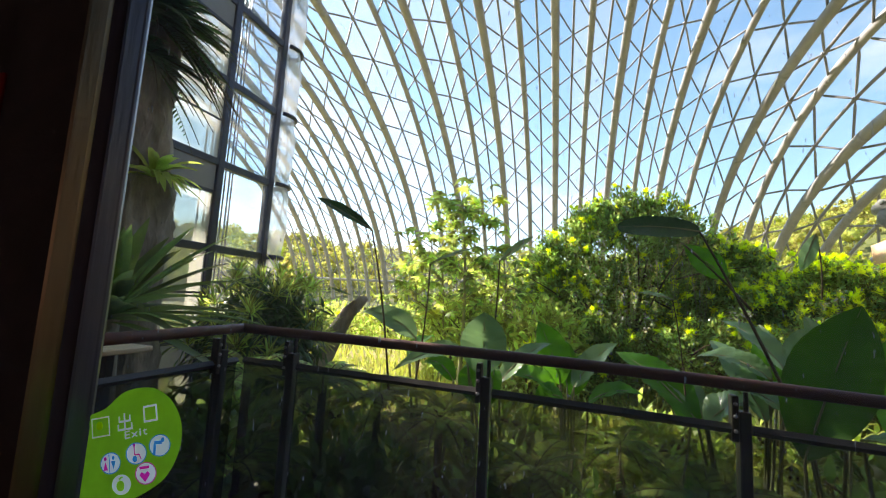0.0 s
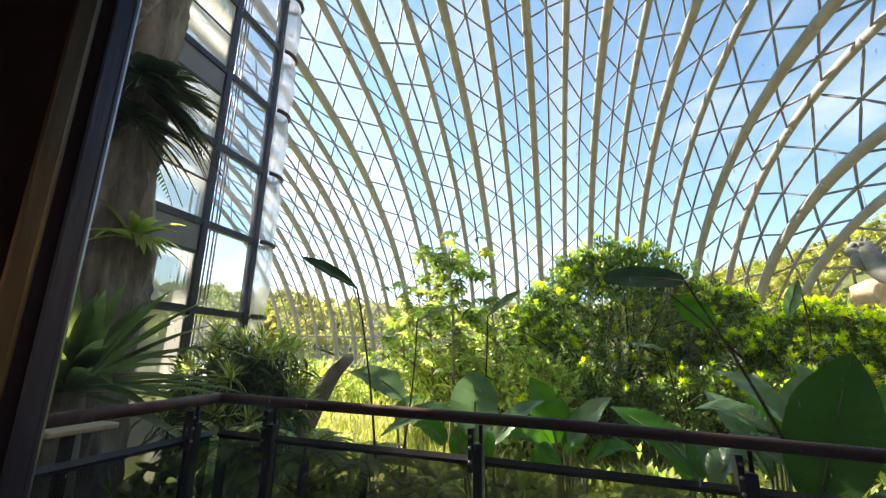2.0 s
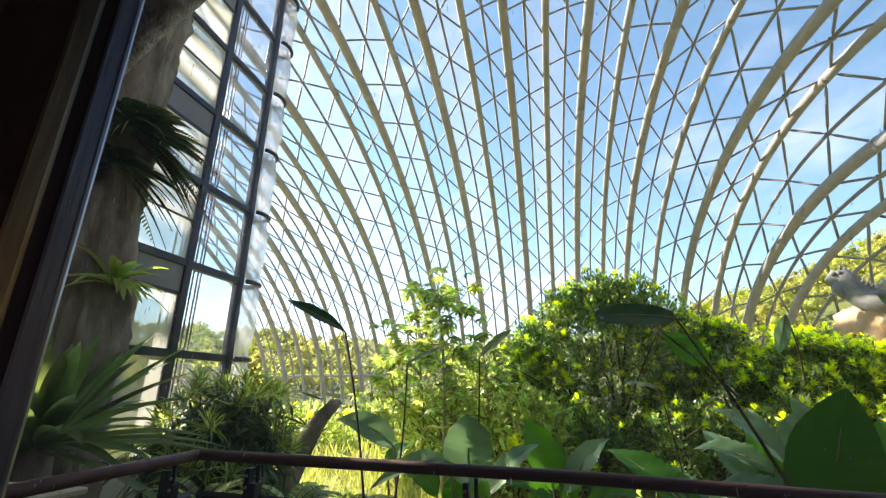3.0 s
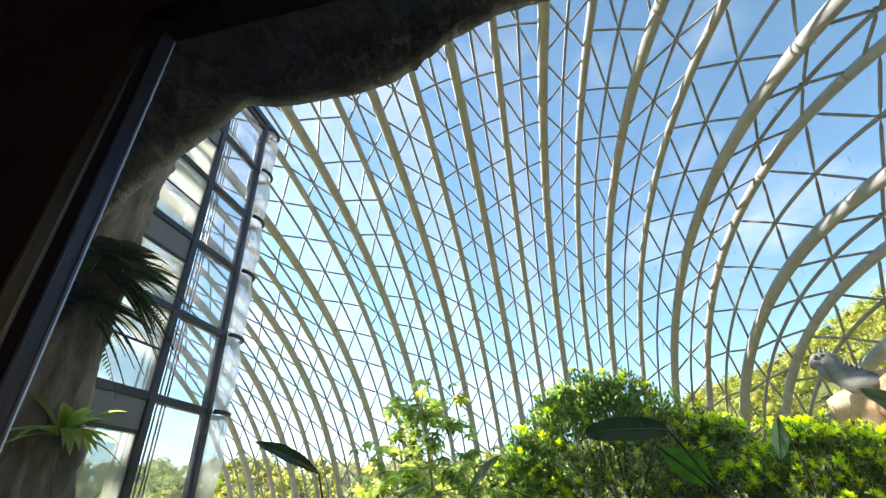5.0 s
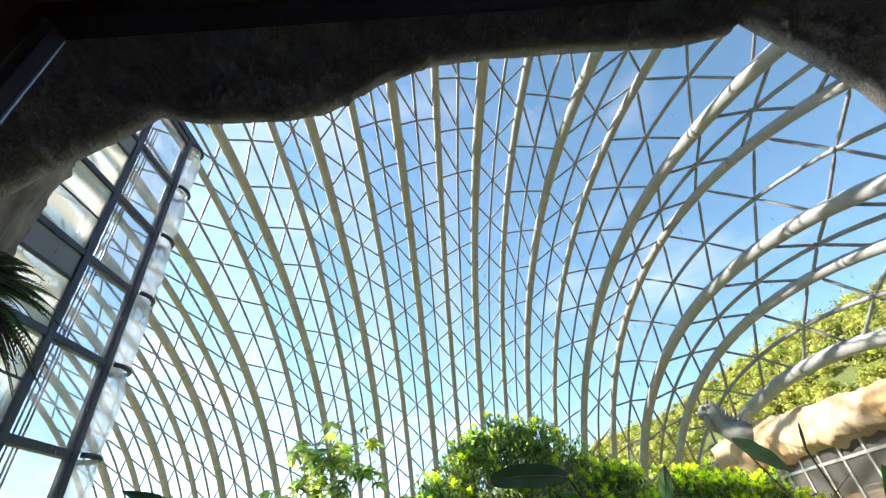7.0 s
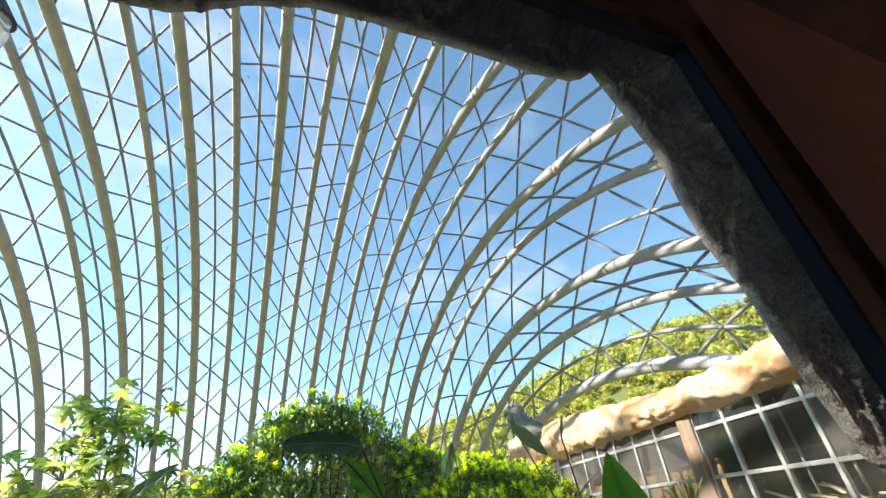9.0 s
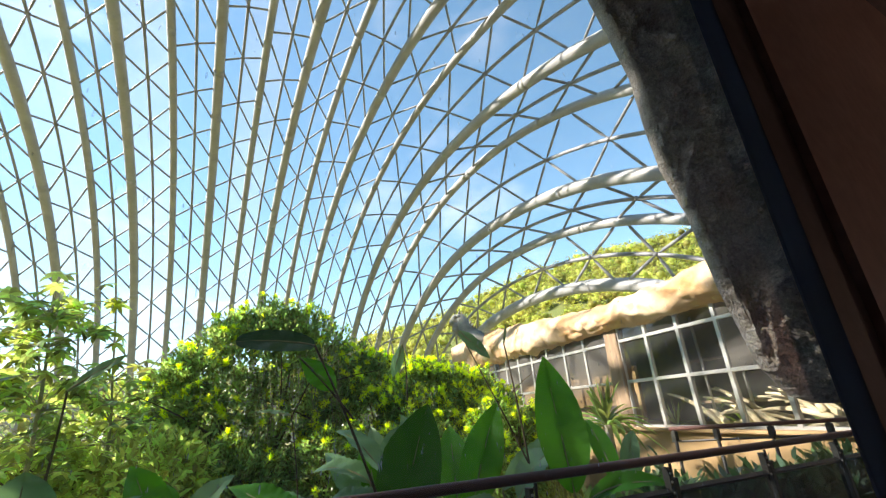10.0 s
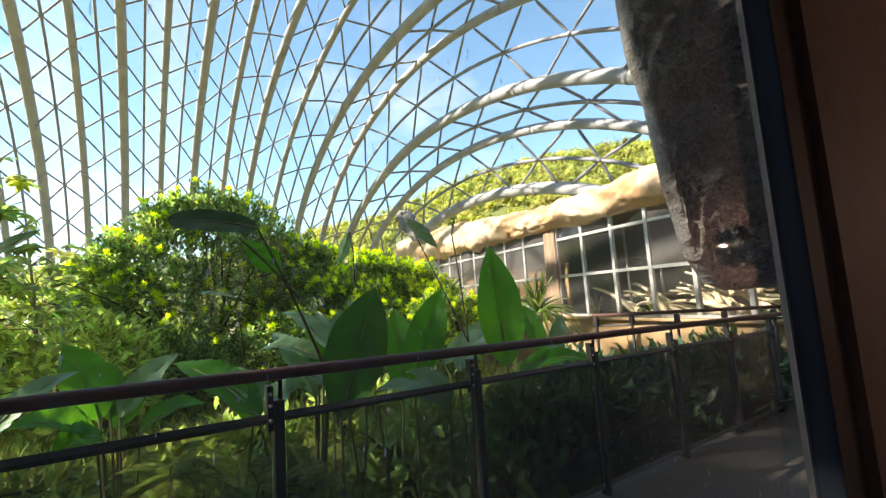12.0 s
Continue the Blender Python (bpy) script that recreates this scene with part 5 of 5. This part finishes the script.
# Leaf colour follows the light: pale in sunny spots, fern-dark at right.
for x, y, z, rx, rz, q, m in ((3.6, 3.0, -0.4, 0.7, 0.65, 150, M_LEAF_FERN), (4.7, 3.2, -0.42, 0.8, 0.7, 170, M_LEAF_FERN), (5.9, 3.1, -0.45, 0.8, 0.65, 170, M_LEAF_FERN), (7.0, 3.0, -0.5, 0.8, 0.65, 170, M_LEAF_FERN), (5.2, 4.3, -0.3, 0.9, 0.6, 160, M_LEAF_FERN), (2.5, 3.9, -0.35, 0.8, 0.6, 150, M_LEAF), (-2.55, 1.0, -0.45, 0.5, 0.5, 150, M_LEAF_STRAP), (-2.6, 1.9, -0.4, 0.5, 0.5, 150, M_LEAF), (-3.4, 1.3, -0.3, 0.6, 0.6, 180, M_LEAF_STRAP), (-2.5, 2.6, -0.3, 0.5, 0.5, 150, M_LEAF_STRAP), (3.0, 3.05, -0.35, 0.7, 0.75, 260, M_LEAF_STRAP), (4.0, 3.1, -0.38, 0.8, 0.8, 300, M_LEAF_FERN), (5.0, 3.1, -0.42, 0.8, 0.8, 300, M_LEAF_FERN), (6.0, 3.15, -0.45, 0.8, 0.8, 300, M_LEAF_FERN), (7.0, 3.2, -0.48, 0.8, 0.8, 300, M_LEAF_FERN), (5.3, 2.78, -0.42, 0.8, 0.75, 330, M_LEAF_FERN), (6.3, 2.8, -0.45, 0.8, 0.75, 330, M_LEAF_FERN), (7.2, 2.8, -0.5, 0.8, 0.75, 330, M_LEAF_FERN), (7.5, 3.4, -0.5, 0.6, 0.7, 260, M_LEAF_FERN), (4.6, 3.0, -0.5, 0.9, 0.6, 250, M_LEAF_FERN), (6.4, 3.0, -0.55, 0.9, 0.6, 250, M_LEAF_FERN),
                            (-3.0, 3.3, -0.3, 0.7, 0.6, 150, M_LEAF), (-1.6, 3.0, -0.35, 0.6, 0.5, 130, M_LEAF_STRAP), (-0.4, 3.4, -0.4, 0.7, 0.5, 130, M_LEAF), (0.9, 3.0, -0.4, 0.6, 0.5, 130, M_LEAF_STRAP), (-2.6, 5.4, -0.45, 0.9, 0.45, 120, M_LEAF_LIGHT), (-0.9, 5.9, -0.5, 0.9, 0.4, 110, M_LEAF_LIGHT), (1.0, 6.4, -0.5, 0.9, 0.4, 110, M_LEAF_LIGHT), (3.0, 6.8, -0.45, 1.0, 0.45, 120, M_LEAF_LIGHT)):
    leaf_mass("low_shrub", (x, y, z), (rx, 0.42, rz), q, 9, 0.20, 0.065, m, "low leafy shrub coloured pale for sunlight behind the railing" if m is M_LEAF_LIGHT else "low dark leafy shrub behind the railing", "shrub", 0.0, 2, group="low shrubs")

# ---------------------------------------------------------------- the animal house
HX, HY, HU = 8.0, 3.9, Vector((0.150, 0.989, 0)).normalized()
HN = Vector((HU.y, -HU.x, 0))  # into the house
Hm = Matrix.Translation((HX, HY, 0)) @ Matrix(((HN.x, HU.x, 0, 0), (HN.y, HU.y, 0, 0), (0, 0, 1, 0), (0, 0, 0, 1)))
house = thing("animal_house", (0, 0, 0), "low house with an ochre rock cornice and large silver-framed panes", "building")
house.matrix_world = Hm
Z0, Z1 = 0.66, 2.88
S0, S1, S2, S3 = -3.2, 3.45, 3.87, 11.9  # near end, post, far end


def hpart(name, shape, mat, label="", smooth=False):
    return part(name, shape, mat, house, label, smooth)


hpart("base_wall", Shape().box((-0.12, S0, GROUND), (0.16, S3, Z0 - 0.04), 0.02), M_STUCCO, "sunlit tan stucco base")
hpart("ledge", Shape().box((-0.24, S0, Z0 - 0.04), (0.16, S3, Z0 + 0.02), 0.015), M_STUCCO)
hpart("back_wall", Shape().box((3.6, S0, GROUND), (3.8, S3, 4.4)), M_HOUSEWALL, "inner wall coloured dark for the dim interior")
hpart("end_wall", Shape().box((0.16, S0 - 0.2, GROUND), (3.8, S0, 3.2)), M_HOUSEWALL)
hpart("end_wall", Shape().box((0.0, S3, GROUND), (3.8, S3 + 0.2, 3.2)), M_STUCCO)
hpart("house_floor", Shape().box((0.16, S0, 0.2), (3.6, S3, 0.5)), M_SOIL)
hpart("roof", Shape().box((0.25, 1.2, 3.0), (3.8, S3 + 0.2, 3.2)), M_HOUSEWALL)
rows = []
for k in range(49):
    z = Z0 + 0.02 + (Z1 + 0.08 - Z0) * k / 48
    row = []
    for j in range(29):
        a = 2 * math.pi * (j % 28) / 28
        c, d = math.cos(a), math.sin(a)
        f = 1 + 0.16 * noise.noise((c * 1.5, d * 1.5, z * 1.4)) + 0.08 * noise.noise((c * 5, d * 5, z * 5))
        row.append((0.05 + 0.15 * f * math.copysign(abs(c) ** 0.5, c), (S1 + S2) / 2 + 0.235 * f * math.copysign(abs(d) ** 0.5, d), z))
    rows.append(row)
hpart("rock_post", Shape().sheet(rows), M_TIMBER, "rough brown cast post", True)
hpart("partition", Shape().box((0.9, S2 + 0.3, 0.5), (1.0, S3, 2.0), 0.01), M_STUCCO, "tan inner partition")
for y, z1 in ((2.6, 2.9), (1.7, 2.9), (0.4, 2.4), (-0.9, 2.9), (5.4, 2.9), (7.2, 2.9)):
    hpart("pole", Shape().tube([(1.4, y, 0.5), (1.4, y + 0.03, z1)], 0.028, 8), M_ALU, "pale inner pole", True)
for z in (1.05, 1.95):
    hpart("shelf_bar", Shape().tube([(1.7, S0 + 0.2, z), (1.7, 3.2, z)], 0.035, 8), M_TIMBER, "", True)
for k in range(7):
    s = Shape()
    strap_rosette(s, Hm @ Vector((1.9 + 0.5 * rnd.random(), -2.4 + 0.85 * k, 1.0 + 0.9 * (k % 2))), 14, 0.42, 0.06, (0.1, 1.4), 0.5)
    tagged(part("shelf_plant", s, M_LEAF), "green leafy plant on a bar inside the house", "plant", "plants on the bars")
stops = [S1 - 0.87 * k for k in range(8)]
far_stops = [S2 + 0.93 * k for k in range(11)]
for line in (stops, far_stops):
    for y in line:
        hpart("mullion", Shape().box((-0.03, y - 0.042, Z0), (0.05, y + 0.042, Z1), 0.008), M_ALU)
    lo, hi = min(line), min(max(line), S3)
    for z in (Z0 + 0.03, 1.62, 2.52, Z1 - 0.03):
        hpart("transom", Shape().box((-0.025, lo, z - 0.035), (0.045, hi, z + 0.035), 0.008), M_ALU)
    for a, b in zip(sorted(line), sorted(line)[1:]):
        film = M_MESH if line is far_stops or a < S1 - 2.7 else M_MIRROR_PALE
        for z0, z1, mat in ((Z0 + 0.05, 1.60, M_MIRROR_PALE if line is stops else M_MESH), (1.645, 2.50, film), (2.545, Z1 - 0.05, film)):
            g = hpart("pane", Shape().sheet([[(0.01, a + 0.03, z0), (0.01, b - 0.03, z0)], [(0.01, a + 0.03, z1), (0.01, b - 0.03, z1)]]), mat)
            g.visible_shadow = False
# the bulging rock cornice
rows = []
count = 520
for k in range(count + 1):
    y = S0 - 0.3 + (S3 - S0 + 1.5) * k / count
    row = []
    big = 0.06 * noise.noise((0, y * 0.8, 4)) + 0.10 * (1 if y > 1 else 1.15)
    for j in range(49):
        a = 2 * math.pi * j / 48
        p = Vector((math.cos(a), y * 1.0, math.sin(a)))
        f = 1 + 0.26 * noise.noise((math.cos(a) * 0.9, y * 1.3, math.sin(a) * 0.9)) + 0.12 * noise.noise((math.cos(a) * 2, y * 3.1, math.sin(a) * 2)) + 0.035 * noise.noise((math.cos(a) * 5, y * 8, math.sin(a) * 5)) - 0.16 * max(0, noise.noise((0.5, y * 2.1, 7)))
        f -= 0.10 * max(0.0, 1 - abs(noise.noise((math.cos(a) * 1.1 + 9, y * 1.6, math.sin(a) * 1.1))) / 0.10)
        tall = (0.25 + big * 0.8) * (1 + 0.85 * min(1, max(0, (y - 4.5) / 5)))
        row.append((-0.02 + (0.34 + big) * f * math.cos(a), y, 2.80 + tall * 0.95 + tall * f * math.sin(a)))
    rows.append(row)
hpart("rock_cornice", Shape().sheet(rows), M_ROCK_PALE, "bulging sunlit ochre rock edge", True)
s = Shape()
for c, r in (((-0.1, 12.9, 3.5), 0.75), ((-0.05, 12.4, 2.9), 0.5), ((-0.15, 12.6, 2.45), 0.46), ((-0.1, 12.5, 1.9), 0.5), ((0.1, 12.7, 1.3), 0.6), ((0.2, 12.6, 0.4), 0.8), ((0.2, 13.1, 0.0), 0.9)):
    clump(s, c, r, 0.35, 0.85)
hpart("corner_rocks", s, M_ROCK_PALE, "stacked ochre rocks", True)
# logs inside
for k in range(60):
    y = 2.8 - 5.8 * rnd.random() ** 0.6
    z = rnd.uniform(0.55, 0.8 + 0.8 * (2.8 - y) / 5.8)
    a, L = rnd.uniform(-0.7, 0.7), rnd.uniform(0.7, 1.5)
    s = Shape().tube(bent((0.5 + rnd.random() * 0.7, y - L / 2 * math.cos(a), z - 0.1), (0.5 + rnd.random() * 0.7, y + L / 2 * math.cos(a), z + L * abs(math.sin(a)) * 0.8), 0.1, 6), list(np.linspace(0.065, 0.02, 7)), 7)
    ob = tagged(part("dead_branch", s, M_LOG), "bleached dead branch in the animal house", "branch", "branches in the house")
    ob.matrix_world = Hm
for k in range(9):
    s = Shape()
    strap_rosette(s, Hm @ Vector((0.9 + rnd.random() * 1.5, -2.5 + k * 1.7, 0.5)), 16, 0.7, 0.06, (0.3, 1.4), 0.4)
    tagged(part("strap_plant", s, M_LEAF_LIGHT), "green strap-leaved plant inside the house", "plant", "plants in the house")
s = Shape()
strap_rosette(s, spot(46, -3, 8.4, E12), 46, 0.86, 0.095, (0.0, 1.4), 0.6)
tagged(part("strap_plant", s, M_LEAF), "green strap-leaved plant before the house", "plant", "plants before the house")
part("root_stock", Shape().tube([(spot(46, -3, 8.4, E12).x, spot(46, -3, 8.4, E12).y, GROUND), spot(46, -3, 8.4, E12)], [0.1, 0.07], 8), M_BARK, bpy.data.objects["strap_plant.009"])

# the lizard statue on the far end of the cornice: one plain mesh
s = Shape()
body = [spot(33.2, 7.9, 16.6, E12), spot(31.9, 8.2, 16.9, E12), spot(30.9, 8.6, 17.2, E12), spot(30.2, 9.4, 17.3, E12), spot(29.8, 10.3, 17.3, E12), spot(29.5, 10.9, 17.3, E12), spot(29.0, 10.95, 17.3, E12), spot(28.55, 10.6, 17.25, E12), spot(28.35, 10.4, 17.2, E12)]
s.tube(body, [0.12, 0.32, 0.38, 0.36, 0.32, 0.28, 0.24, 0.17, 0.08], 14)
s.tube([spot(29.1, 10.4, 17.2, E12), spot(28.9, 9.6, 17.15, E12), spot(29.3, 8.9, 17.1, E12)], [0.16, 0.15, 0.06], 10)
for k in range(10):
    u = k / 9
    c = body[5].lerp(body[1], u) + Vector((0, 0, 0.24))
    s.tube([c, c + Vector((0.08, 0, 0.22 - 0.1 * u))], [0.06, 0.008], 6)
for az in (28.9, 29.35):
    clump(s, spot(az, 11.35, 17.1, E12), 0.09, 0.1, 1.0)
tagged(part("lizard_statue", s, M_STATUE), "large grey cast-stone lizard statue on the rock cornice", "statue")

# second railing, beyond the planting
r2 = thing("far_railing", (0, 0, 0), "thin wooden rail on short dark posts before the house", "railing")
A, B = spot(52.5, -3.7, 6.6, E12), spot(73.5, -3.4, 7.3, E12)
part("rail", Shape().tube([A, A.lerp(B, 0.5), B], 0.024, 8), M_RAILWOOD, r2)
for u in (0.02, 0.2, 0.42, 0.64, 0.86):
    p = A.lerp(B, u)
    part("post", Shape().tube([(p.x, p.y, GROUND), (p.x, p.y, p.z)], 0.022, 6), M_IRON, r2)
    part("bracket", Shape().box((p.x - 0.03, p.y - 0.03, p.z - 0.14), (p.x + 0.03, p.y + 0.03, p.z - 0.03), 0.004), M_IRON, r2, smooth=False)
part("lower_rail", Shape().tube([A - Vector((0, 0, 0.15)), B - Vector((0, 0, 0.15))], 0.014, 6), M_IRON, r2)
board = tagged(part("display_board", Shape().box((-2.55, 1.42, 0.985), (-2.02, 1.72, 1.012), 0.006), M_PLANK, smooth=False), "pale wooden board lying behind the short rail", "board")
for x in (-2.45, -2.12):
    part("leg", Shape().box((x - 0.02, 1.55, GROUND), (x + 0.02, 1.59, 0.99), 0.003), M_IRON, board, "dark iron leg", False)
